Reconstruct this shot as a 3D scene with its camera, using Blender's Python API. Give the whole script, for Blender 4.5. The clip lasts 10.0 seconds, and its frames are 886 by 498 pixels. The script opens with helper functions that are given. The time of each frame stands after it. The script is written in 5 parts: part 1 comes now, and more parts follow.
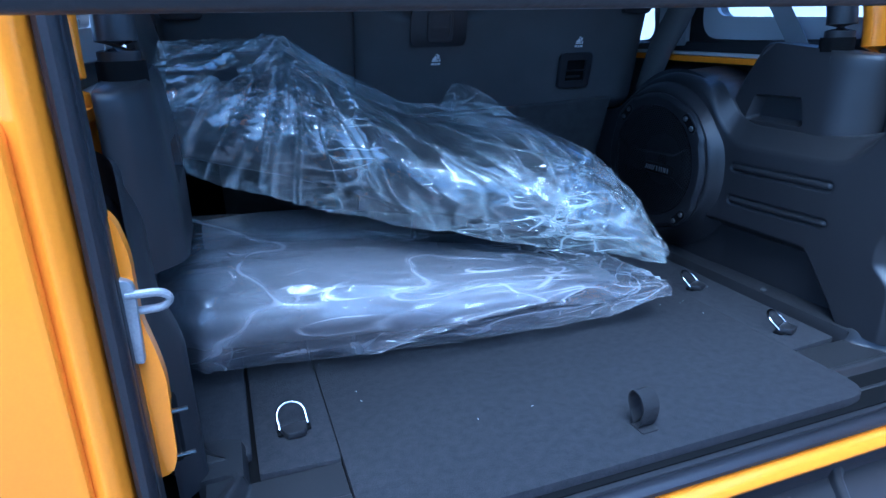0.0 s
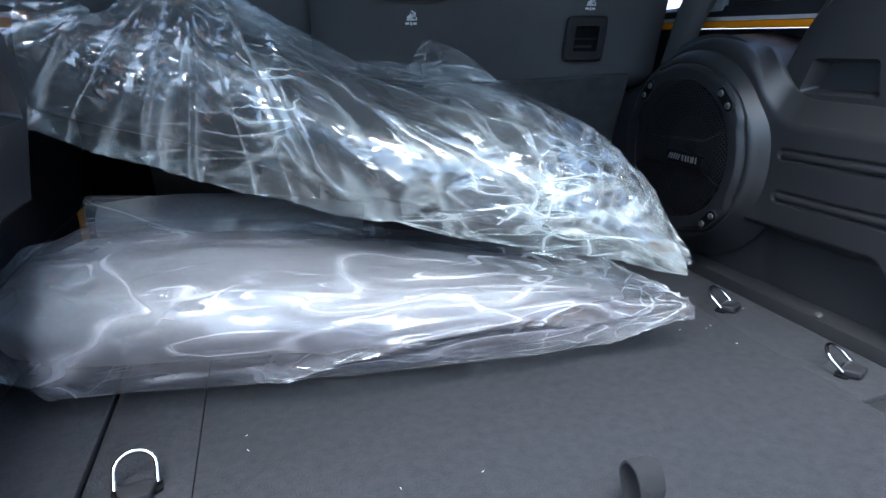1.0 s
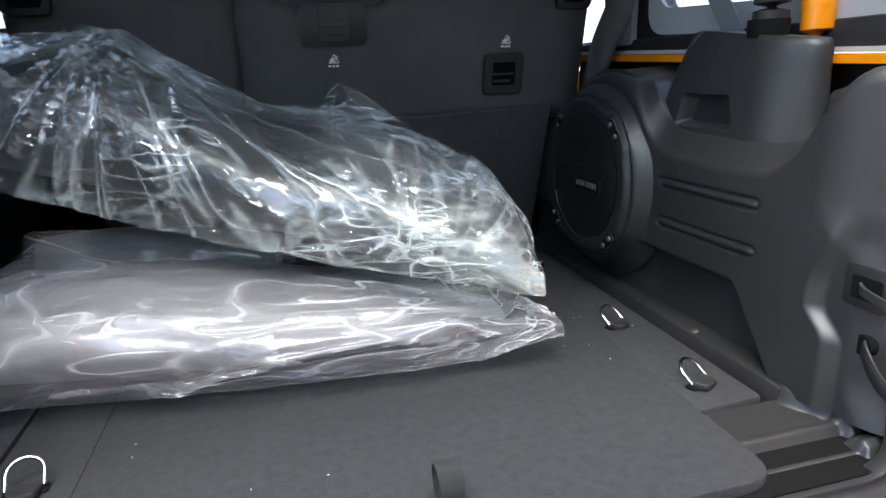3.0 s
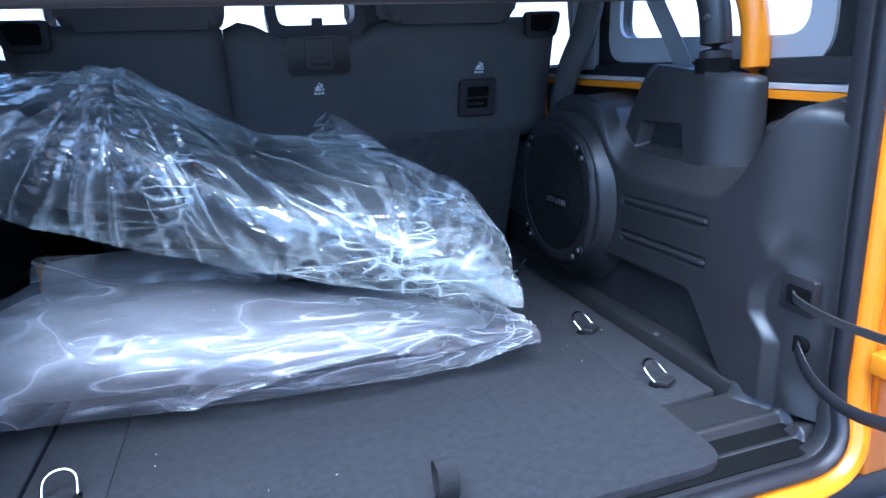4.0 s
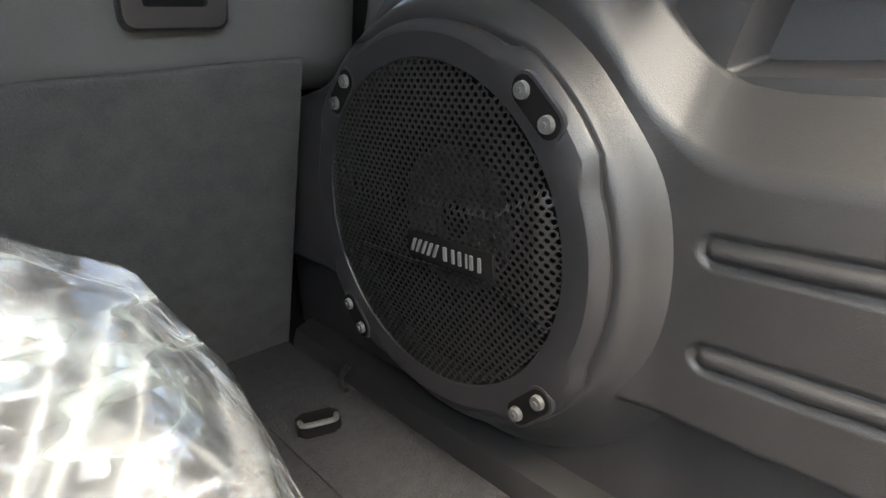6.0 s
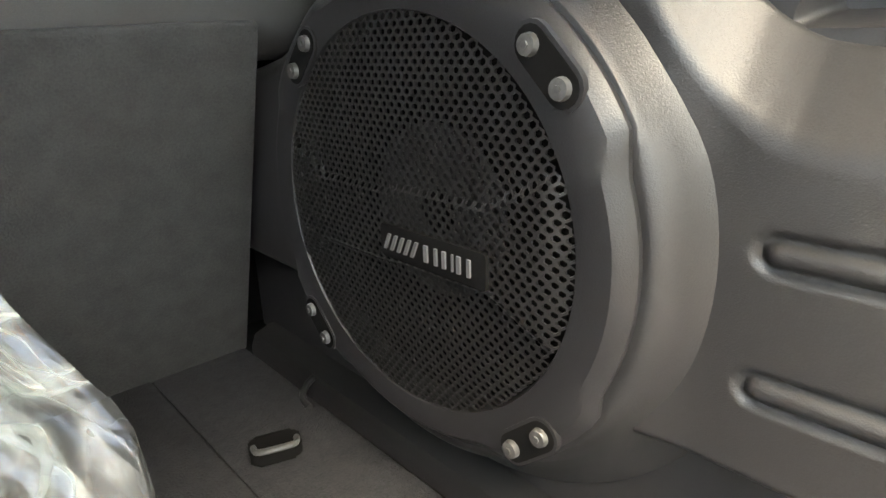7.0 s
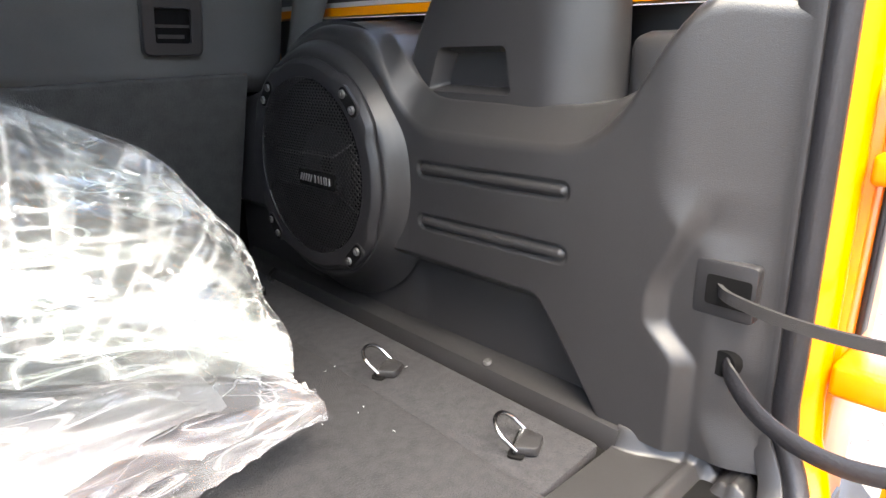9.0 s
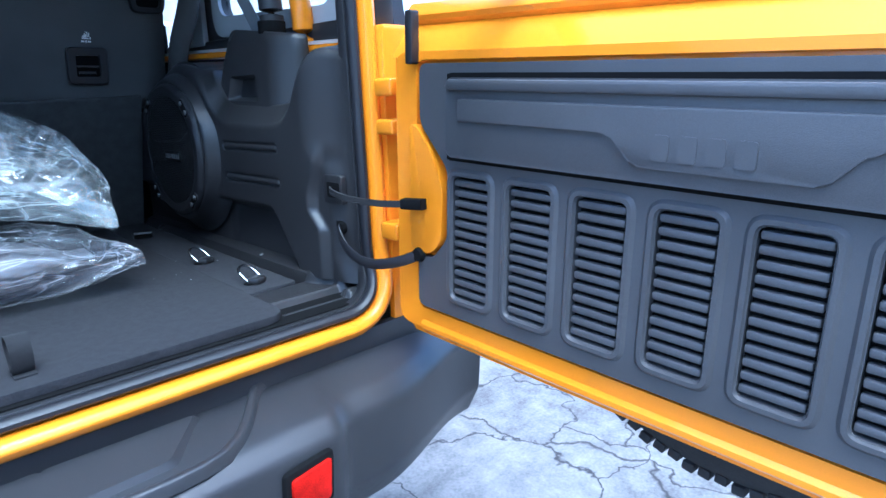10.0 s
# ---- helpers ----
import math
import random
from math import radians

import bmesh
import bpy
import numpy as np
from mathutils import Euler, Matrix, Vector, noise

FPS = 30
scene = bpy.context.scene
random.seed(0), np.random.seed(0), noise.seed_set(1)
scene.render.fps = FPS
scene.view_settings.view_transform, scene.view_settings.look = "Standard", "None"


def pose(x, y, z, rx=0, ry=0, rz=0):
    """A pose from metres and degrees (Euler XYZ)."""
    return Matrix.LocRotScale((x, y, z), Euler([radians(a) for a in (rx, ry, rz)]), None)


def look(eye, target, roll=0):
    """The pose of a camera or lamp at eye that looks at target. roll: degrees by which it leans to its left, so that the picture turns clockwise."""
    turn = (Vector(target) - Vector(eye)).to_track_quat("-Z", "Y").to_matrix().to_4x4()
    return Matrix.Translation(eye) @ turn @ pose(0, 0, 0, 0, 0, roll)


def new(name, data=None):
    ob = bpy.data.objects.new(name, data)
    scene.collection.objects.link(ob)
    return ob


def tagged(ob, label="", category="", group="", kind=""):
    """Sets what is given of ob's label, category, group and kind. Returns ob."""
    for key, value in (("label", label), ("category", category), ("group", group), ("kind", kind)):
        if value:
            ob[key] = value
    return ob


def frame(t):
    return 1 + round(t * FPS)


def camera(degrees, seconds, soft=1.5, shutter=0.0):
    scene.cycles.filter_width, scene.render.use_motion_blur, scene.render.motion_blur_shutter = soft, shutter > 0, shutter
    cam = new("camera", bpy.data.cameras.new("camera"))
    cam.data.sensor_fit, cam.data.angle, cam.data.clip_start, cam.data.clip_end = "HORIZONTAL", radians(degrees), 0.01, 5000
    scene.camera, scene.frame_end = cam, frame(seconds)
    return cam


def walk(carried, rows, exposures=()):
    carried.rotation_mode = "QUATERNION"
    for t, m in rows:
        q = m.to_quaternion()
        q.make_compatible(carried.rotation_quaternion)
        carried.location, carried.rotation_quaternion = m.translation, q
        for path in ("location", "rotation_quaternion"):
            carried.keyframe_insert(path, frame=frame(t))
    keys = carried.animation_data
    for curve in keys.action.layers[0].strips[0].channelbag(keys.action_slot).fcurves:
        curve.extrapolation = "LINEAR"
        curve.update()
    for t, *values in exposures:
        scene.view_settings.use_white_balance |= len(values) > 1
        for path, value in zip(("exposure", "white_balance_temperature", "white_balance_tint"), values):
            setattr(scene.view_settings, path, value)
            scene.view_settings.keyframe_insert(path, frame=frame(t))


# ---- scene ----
cam = camera(72.0, 10.0)
EXPOSURES = [(0.0, 2.15, 3950, 8), (0.5, 2.6, 4400, 10), (1.0, 2.8, 5450, 8), (1.5, 2.85, 6900, 10), (2.0, 2.65, 7100, 11), (2.5, 2.7, 7100, 11), (3.0, 2.7, 6300, 10), (3.8, 2.75, 4550, 12),
             (4.0, 2.85, 4650, 12), (4.5, 2.75, 5200, 8), (5.0, 3.1, 7200, 10), (5.5, 3.5, 7900, 9), (6.0, 4.5, 8000, 11), (7.5, 4.8, 8900, 9), (8.0, 4.75, 8800, 9), (8.5, 4.55, 7900, 11),
             (9.0, 3.9, 7300, 14), (9.5, 2.7, 5200, 11), (10.0, 2.5, 4600, 5)]
PATH = [
    (0, (-0.508, -0.620, 1.347), (0.117, 1.167, 0.702), -1.6),
    (0.5, (-0.414, -0.563, 1.305), (0.220, 1.233, 0.694), -0.8),
    (1, (-0.307, -0.411, 1.239), (0.229, 1.415, 0.624), -0.6),
    (1.5, (-0.156, -0.408, 1.257), (0.219, 1.450, 0.617), -1.1),
    (2, (-0.034, -0.349, 1.266), (0.282, 1.527, 0.651), -3.0),
    (2.5, (-0.071, -0.445, 1.257), (0.330, 1.429, 0.683), -2.5),
    (4, (-0.169, -0.628, 1.335), (0.396, 1.206, 0.771), -2.6),
    (4.5, (-0.066, -0.411, 1.303), (0.651, 1.359, 0.709), -3.1),
    (5, (-0.026, -0.109, 1.283), (0.979, 1.503, 0.657), -3.4),
    (5.5, (0.111, 0.143, 1.224), (1.289, 1.635, 0.602), -2.9),
    (6, (0.195, 0.260, 1.193), (1.410, 1.716, 0.559), -2.8),
    (7.5, (0.250, 0.331, 1.164), (1.538, 1.714, 0.508), -1.3),
    (8, (0.237, 0.241, 1.172), (1.489, 1.681, 0.572), -1.1),
    (8.5, (0.143, 0.056, 1.204), (1.414, 1.476, 0.596), -0.8),
    (9, (0.006, -0.200, 1.210), (1.301, 1.201, 0.611), -0.7),
    (9.5, (-0.141, -0.573, 1.199), (1.204, 0.808, 0.663), 0.3),
    (10, (-0.107, -0.989, 1.177), (1.240, 0.402, 0.677), -1.4),
]
walk(cam, [(t, look(eye, target, roll)) for t, eye, target, roll in PATH], EXPOSURES)

# ---- light ----
world = bpy.data.worlds.new("world")
scene.world = world
world.use_nodes = True
wt = world.node_tree
sky = wt.nodes.new("ShaderNodeTexSky")
sky.sky_type = "NISHITA"
sky.sun_disc = False
sky.sun_elevation, sky.sun_rotation = radians(67), radians(203)
sky.air_density, sky.dust_density = 0.9, 3.0
wt.links.new(sky.outputs[0], wt.nodes["Background"].inputs[0])
wt.nodes["Background"].inputs[1].default_value = 0.15
sun = new("sun", bpy.data.lights.new("sun", "SUN"))
sun.data.energy, sun.data.angle, sun.data.color = 1.0, radians(40), (1.0, 0.95, 0.88)
sun.matrix_world = look((0, 0, 0), (0.15, 0.36, -0.92))


# ---- materials ----
def nodes_of(name):
    m = bpy.data.materials.new(name)
    m.use_nodes = True
    return m, m.node_tree, m.node_tree.nodes["Principled BSDF"]


def surface(name, colour, rough=0.5, metal=0.0, grain=0.0, grain_size=400.0, vary=0.15, vary_size=6.0,
            coat=0.0, spec=0.5, rough_vary=0.0, stretch=(1, 1, 1)):
    """A procedural surface: a base colour with blotches, a fine relief and uneven gloss."""
    m, t, b = nodes_of(name)
    n, l = t.nodes, t.links
    co = n.new("ShaderNodeTexCoord")
    mp = n.new("ShaderNodeMapping")
    mp.inputs["Scale"].default_value = stretch
    l.new(co.outputs["Object"], mp.inputs[0])
    big = n.new("ShaderNodeTexNoise")
    big.inputs["Scale"].default_value, big.inputs["Detail"].default_value = vary_size, 4
    l.new(mp.outputs[0], big.inputs["Vector"])
    fine = n.new("ShaderNodeTexNoise")
    fine.inputs["Scale"].default_value, fine.inputs["Detail"].default_value = grain_size, 3
    l.new(mp.outputs[0], fine.inputs["Vector"])
    mix = n.new("ShaderNodeMix")
    mix.data_type = "RGBA"
    mix.inputs[6].default_value = (*[c * (1 - vary) for c in colour], 1)
    mix.inputs[7].default_value = (*[min(1, c * (1 + vary)) for c in colour], 1)
    add = n.new("ShaderNodeMath")
    add.operation = "MULTIPLY_ADD"
    l.new(fine.outputs[0], add.inputs[0])
    add.inputs[1].default_value = 0.5
    half = n.new("ShaderNodeMath")
    half.operation = "MULTIPLY"
    l.new(big.outputs[0], half.inputs[0])
    half.inputs[1].default_value = 0.5
    l.new(half.outputs[0], add.inputs[2])
    spread = n.new("ShaderNodeMapRange")
    spread.inputs[1].default_value, spread.inputs[2].default_value = 0.36, 0.64
    l.new(add.outputs[0], spread.inputs[0])
    l.new(spread.outputs[0], mix.inputs[0])
    l.new(mix.outputs[2], b.inputs["Base Color"])
    b.inputs["Metallic"].default_value = metal
    b.inputs["Specular IOR Level"].default_value = spec
    if rough_vary:
        r = n.new("ShaderNodeMapRange")
        r.inputs[3].default_value, r.inputs[4].default_value = max(0.02, rough - rough_vary), min(1, rough + rough_vary)
        l.new(add.outputs[0], r.inputs[0])
        l.new(r.outputs[0], b.inputs["Roughness"])
    else:
        b.inputs["Roughness"].default_value = rough
    if coat:
        b.inputs["Coat Weight"].default_value, b.inputs["Coat Roughness"].default_value = coat, 0.04
    if grain:
        bump = n.new("ShaderNodeBump")
        bump.inputs["Strength"].default_value, bump.inputs["Distance"].default_value = grain, 0.002
        l.new(fine.outputs[0], bump.inputs["Height"])
        l.new(bump.outputs[0], b.inputs["Normal"])
    return m


CARPET = surface("carpet", (0.027, 0.027, 0.0295), 0.95, grain=0.9, grain_size=430, vary=0.25, vary_size=70, spec=0.25)
SEAT_CARPET = surface("seat carpet", (0.052, 0.052, 0.050), 0.92, grain=0.8, grain_size=480, vary=0.18, vary_size=40, spec=0.25)
SEAT_VINYL = surface("seat backing", (0.072, 0.072, 0.069), 0.75, grain=0.35, grain_size=1400, vary=0.2, spec=0.4)
PLASTIC = surface("grained black plastic", (0.0205, 0.0205, 0.021), 0.40, grain=0.18, grain_size=950, vary=0.2, rough_vary=0.07, spec=0.55)
SMOOTH = surface("smooth black plastic", (0.018, 0.018, 0.019), 0.40, grain=0.15, grain_size=900, vary=0.15, rough_vary=0.06)
GRILLE = surface("black grille steel", (0.013, 0.013, 0.013), 0.30, metal=0.0, vary=0.2, vary_size=60, spec=0.6)
# near-black plastic; also paints the shade of pockets, slots and gaps
DARK = surface("near-black plastic and hollow shade", (0.004, 0.004, 0.004), 0.9, vary=0.2, spec=0.15)
RUBBER = surface("rubber seal", (0.014, 0.014, 0.016), 0.42, grain=0.2, grain_size=300, vary=0.2)
ORANGE = surface("orange car paint", (0.83, 0.268, 0.002), 0.30, metal=0.0, vary=0.03, vary_size=2, coat=0.35, spec=0.3)
CHROME = surface("bright steel", (0.60, 0.60, 0.60), 0.14, metal=1.0, vary=0.08, vary_size=60, rough_vary=0.06)
SCREW = surface("dull screw steel", (0.11, 0.11, 0.107), 0.42, metal=0.4, vary=0.15, vary_size=200)
WORN = surface("grey zinc steel", (0.34, 0.35, 0.36), 0.38, metal=0.45, vary=0.15, vary_size=40)
BUMPER = surface("textured bumper plastic", (0.027, 0.028, 0.030), 0.38, grain=0.2, grain_size=1200, vary=0.2, rough_vary=0.08)
FOAM = surface("white wrapped padding", (0.18, 0.176, 0.178), 0.75, grain=0.2, grain_size=150, vary=0.12, vary_size=9)
GREYTRIM = surface("light grey trim", (0.42, 0.44, 0.45), 0.8, grain=0.3, grain_size=700, vary=0.06)
STRAP = surface("woven strap", (0.012, 0.012, 0.013), 0.75, grain=0.8, grain_size=900, vary=0.35, stretch=(1, 1, 3))
BELT = surface("grey seat belt", (0.20, 0.21, 0.22), 0.7, grain=0.5, grain_size=900, vary=0.15)
WHITE = surface("white print", (0.75, 0.75, 0.73), 0.6, vary=0.05)
SILVER = surface("silver lettering", (0.17, 0.17, 0.17), 0.3, metal=0.3, vary=0.05)
RED = surface("red reflector plastic", (0.42, 0.006, 0.002), 0.30, vary=0.45, vary_size=45, spec=0.12)
TYRE = surface("tyre rubber", (0.016, 0.016, 0.016), 0.75, grain=0.4, grain_size=200, vary=0.25)
GATE_TRIM = surface("grey black gate trim plastic", (0.060, 0.061, 0.063), 0.46, grain=0.18, grain_size=950, vary=0.2, rough_vary=0.07)
BOARD = surface("dark wrapped panel", (0.022, 0.024, 0.025), 0.30, vary=0.25, vary_size=12, coat=0.15)


def glass(name, tint):
    m, t, b = nodes_of(name)
    n, l = t.nodes, t.links
    clear, shine, lw, fres, mix = (n.new(k) for k in ("ShaderNodeBsdfTransparent", "ShaderNodeBsdfGlossy", "ShaderNodeLayerWeight", "ShaderNodeMath", "ShaderNodeMixShader"))
    lw.inputs[0].default_value = 0.5
    fres.operation = "POWER"
    fres.inputs[1].default_value = 4.0
    l.new(lw.outputs["Facing"], fres.inputs[0])
    clear.inputs[0].default_value = (*tint, 1)
    shine.inputs["Roughness"].default_value = 0.02
    l.new(fres.outputs[0], mix.inputs[0])
    l.new(clear.outputs[0], mix.inputs[1])
    l.new(shine.outputs[0], mix.inputs[2])
    l.new(mix.outputs[0], n["Material Output"].inputs[0])
    return m


GLASS = glass("window glass", (0.85, 0.9, 0.88))
TINTED = glass("tinted window glass", (0.90, 0.92, 0.92))
# unseen ceiling surface, toned pale to bounce light down into the bay
HEADLINER = surface("grey headliner", (0.34, 0.335, 0.32), 0.9, grain=0.3, grain_size=700, vary=0.1)


def film(name, haze, body, gloss=0.7, fold=0.34, rough=0.014, line=0.22, base=0.13, tint=(0.95, 0.97, 0.97), peak=(-0.22, 0.19, 0.43)):
    """Clear plastic film: see-through, with flat crumpled facets, long folds from a gathered peak, sharp gloss, and
    white glints painted along the creases.
    """
    m, t, b = nodes_of(name)
    n, l = t.nodes, t.links

    def math_node(op, x, y=None, z=None):
        k = n.new("ShaderNodeMath")
        k.operation = op
        for i, v in enumerate((x, y, z)):
            if v is None:
                continue
            if isinstance(v, (int, float)):
                k.inputs[i].default_value = v
            else:
                l.new(v, k.inputs[i])
        return k.outputs[0]

    co = n.new("ShaderNodeTexCoord")
    warp = n.new("ShaderNodeTexNoise")
    warp.inputs["Scale"].default_value, warp.inputs["Detail"].default_value = 6.0, 2.0
    l.new(co.outputs["Object"], warp.inputs["Vector"])
    bent = n.new("ShaderNodeVectorMath")
    bent.operation = "MULTIPLY_ADD"
    bent.inputs[1].default_value = (0.014, 0.014, 0.014)
    l.new(warp.outputs["Color"], bent.inputs[0])
    l.new(co.outputs["Object"], bent.inputs[2])
    # long open creases at four sizes, each with a thin painted highlight
    total, glints = None, None
    for size, turn, stretch, slope, share in ((3.6, 24, (0.20, 1.0, 1.3), 0.6, 0.06), (7.5, -34, (0.26, 1.0, 1.2), 0.75, 0.20), (15.0, 58, (0.24, 1.0, 1.1), 0.40, 0.9), (26.0, -12, (0.20, 1.0, 1.2), 0.20, 1.0)):
        mp = n.new("ShaderNodeMapping")
        mp.inputs["Rotation"].default_value = (0.4, radians(turn), 0.3)
        mp.inputs["Scale"].default_value = stretch
        l.new(bent.outputs[0], mp.inputs[0])
        wave = n.new("ShaderNodeTexNoise")
        wave.inputs["Scale"].default_value, wave.inputs["Detail"].default_value = size, 0.6
        l.new(mp.outputs[0], wave.inputs["Vector"])
        away = math_node("ABSOLUTE", math_node("SUBTRACT", wave.outputs[0], 0.5))
        h = math_node("MULTIPLY", away, -fold * slope / size)
        total = h if total is None else math_node("ADD", total, h)
        thin = math_node("SUBTRACT", 1.0, math_node("MULTIPLY", away, 700.0 / size))
        thin = math_node("MULTIPLY", math_node("MAXIMUM", thin, 0.0), share)
        thin = math_node("MULTIPLY", thin, math_node("MAXIMUM", math_node("MULTIPLY_ADD", warp.outputs[0], 4.0, -1.7), 0.0))
        glints = thin if glints is None else math_node("MAXIMUM", glints, thin)
    # long folds that fan out from the gathered peak
    off = n.new("ShaderNodeVectorMath")
    off.operation = "SUBTRACT"
    off.inputs[1].default_value = peak
    l.new(bent.outputs[0], off.inputs[0])
    sep = n.new("ShaderNodeSeparateXYZ")
    l.new(off.outputs[0], sep.inputs[0])
    ang = math_node("ARCTAN2", math_node("SUBTRACT", sep.outputs[2], math_node("MULTIPLY", sep.outputs[1], -0.3)), sep.outputs[0])
    span = n.new("ShaderNodeVectorMath")
    span.operation = "LENGTH"
    l.new(off.outputs[0], span.inputs[0])
    com = n.new("ShaderNodeCombineXYZ")
    l.new(math_node("MULTIPLY", ang, 4.5), com.inputs[0])
    l.new(math_node("MULTIPLY", span.outputs["Value"], 2.2), com.inputs[1])
    ray = n.new("ShaderNodeTexNoise")
    ray.inputs["Scale"].default_value, ray.inputs["Detail"].default_value = 1.0, 2.0
    l.new(com.outputs[0], ray.inputs["Vector"])
    crest = math_node("SUBTRACT", 1.0, math_node("MINIMUM", math_node("MULTIPLY", math_node("ABSOLUTE", math_node("SUBTRACT", ray.outputs[0], 0.5)), 16.0), 1.0))
    total = math_node("MULTIPLY_ADD", math_node("MULTIPLY", math_node("POWER", crest, 2.0), span.outputs["Value"]), 0.010, total)
    glints = math_node("MAXIMUM", glints, math_node("MULTIPLY", math_node("POWER", crest, 4.0), 0.6))
    bump = n.new("ShaderNodeBump")
    bump.inputs["Strength"].default_value, bump.inputs["Distance"].default_value = 1.0, 1.0
    l.new(total, bump.inputs["Height"])
    clear, milk, shine = (n.new(k) for k in ("ShaderNodeBsdfTransparent", "ShaderNodeBsdfDiffuse", "ShaderNodeBsdfGlossy"))
    clear.inputs[0].default_value = (*tint, 1)
    milk.inputs[0].default_value = (*body, 1)
    shine.inputs["Roughness"].default_value = rough
    l.new(bump.outputs[0], shine.inputs["Normal"])
    a = n.new("ShaderNodeMixShader")
    # the crease highlights go in as white diffuse colour on top of the haze
    l.new(math_node("MINIMUM", math_node("MULTIPLY_ADD", glints, line, haze), 0.9), a.inputs[0])
    l.new(clear.outputs[0], a.inputs[1])
    l.new(milk.outputs[0], a.inputs[2])
    lw = n.new("ShaderNodeLayerWeight")
    lw.inputs[0].default_value = 0.5
    l.new(bump.outputs[0], lw.inputs["Normal"])
    c = n.new("ShaderNodeMixShader")
    l.new(math_node("MULTIPLY_ADD", math_node("POWER", lw.outputs["Facing"], 3.5), gloss, base), c.inputs[0])
    l.new(a.outputs[0], c.inputs[1])
    l.new(shine.outputs[0], c.inputs[2])
    l.new(c.outputs[0], n["Material Output"].inputs[0])
    return m


FILM = film("clear plastic film", 0.036, (0.76, 0.83, 0.78), 0.58, 0.40, 0.010, 0.44, 0.105)
MILKY = film("milky plastic film", 0.085, (0.78, 0.77, 0.78), 0.36, 0.46, 0.012, 0.50, 0.060, peak=(0.50, -0.22, 0.07))
GATHER = film("gathered plastic film", 0.030, (0.78, 0.82, 0.79), 0.38, 0.46, 0.012, 0.44, 0.058, peak=(0.22, -0.17, 0.02))


def concrete():
    m, t, b = nodes_of("cracked pale concrete")
    n, l = t.nodes, t.links
    co = n.new("ShaderNodeTexCoord")
    big, fine, warp = (n.new("ShaderNodeTexNoise") for _ in range(3))
    for k, s, d in ((big, 1.3, 6), (fine, 90, 4), (warp, 3.5, 5)):
        k.inputs["Scale"].default_value, k.inputs["Detail"].default_value = s, d
        l.new(co.outputs["Object"], k.inputs["Vector"])
    vor = n.new("ShaderNodeTexVoronoi")
    vor.feature = "DISTANCE_TO_EDGE"
    vor.inputs["Scale"].default_value = 2.6
    sh = n.new("ShaderNodeVectorMath")
    sh.operation = "MULTIPLY_ADD"
    sh.inputs[1].default_value = (0.5, 0.5, 0.0)
    l.new(warp.outputs["Color"], sh.inputs[0])
    l.new(co.outputs["Object"], sh.inputs[2])
    l.new(sh.outputs[0], vor.inputs["Vector"])
    cr = n.new("ShaderNodeMapRange")
    cr.inputs[1].default_value, cr.inputs[2].default_value = 0.002, 0.018
    l.new(vor.outputs["Distance"], cr.inputs[0])
    ramp = n.new("ShaderNodeValToRGB")
    ramp.color_ramp.elements[0].position, ramp.color_ramp.elements[0].color = 0.36, (0.060, 0.058, 0.054, 1)
    ramp.color_ramp.elements[1].position, ramp.color_ramp.elements[1].color = 0.62, (0.250, 0.240, 0.220, 1)
    blot = n.new("ShaderNodeTexNoise")
    blot.inputs["Scale"].default_value, blot.inputs["Detail"].default_value, blot.inputs["Roughness"].default_value = 11.0, 6.0, 0.65
    l.new(co.outputs["Object"], blot.inputs["Vector"])
    total = None
    for k, w in ((big, 0.40), (blot, 0.42), (fine, 0.18)):
        add = n.new("ShaderNodeMath")
        add.operation = "MULTIPLY_ADD"
        add.inputs[1].default_value = w
        l.new(k.outputs[0], add.inputs[0])
        if total:
            l.new(total, add.inputs[2])
        else:
            add.inputs[2].default_value = 0.0
        total = add.outputs[0]
    l.new(total, ramp.inputs[0])
    mix = n.new("ShaderNodeMix")
    mix.data_type = "RGBA"
    mix.inputs[6].default_value = (0.03, 0.028, 0.026, 1)
    l.new(cr.outputs[0], mix.inputs[0])
    l.new(ramp.outputs[0], mix.inputs[7])
    l.new(mix.outputs[2], b.inputs["Base Color"])
    b.inputs["Roughness"].default_value = 0.85
    bump = n.new("ShaderNodeBump")
    bump.inputs["Strength"].default_value, bump.inputs["Distance"].default_value = 0.6, 0.01
    l.new(add.outputs[0], bump.inputs["Height"])
    l.new(bump.outputs[0], b.inputs["Normal"])
    return m


CONCRETE = concrete()


# ---- building helpers ----
def base_of(ob):
    """The place of a thing's base, summed up over its parents."""
    v = Vector((0, 0, 0))
    while ob is not None:
        v += ob.location
        ob = ob.parent
    return v


def link_bm(name, bm, material, parent=None, label="", smooth=True, angle=35, local=False):
    """Link a bmesh as one object. Its points are in the world's metres, or, if local, in its parent's."""
    me = bpy.data.meshes.new(name)
    if parent is not None and not local:
        bmesh.ops.translate(bm, verts=bm.verts, vec=-base_of(parent))
    bmesh.ops.recalc_face_normals(bm, faces=bm.faces)
    if smooth:
        for f in bm.faces:
            f.smooth = True
        lim = radians(angle)
        for e in bm.edges:
            if len(e.link_faces) == 2 and e.calc_face_angle(0) > lim:
                e.smooth = False
    bm.to_mesh(me)
    bm.free()
    for m in (material if isinstance(material, (list, tuple)) else [material]):
        me.materials.append(m)
    ob = new(name, me)
    if parent is not None:
        ob.parent = parent
    if label:
        tagged(ob, label)
    return ob


def part(name, bm, material, parent, label="", **k):
    return link_bm(name, bm, material, parent, label, **k)


def thing(name, label, category, at=(0, 0, 0), group="", kind=""):
    ob = new(name)
    ob.location = at
    return tagged(ob, label, category, group, kind)


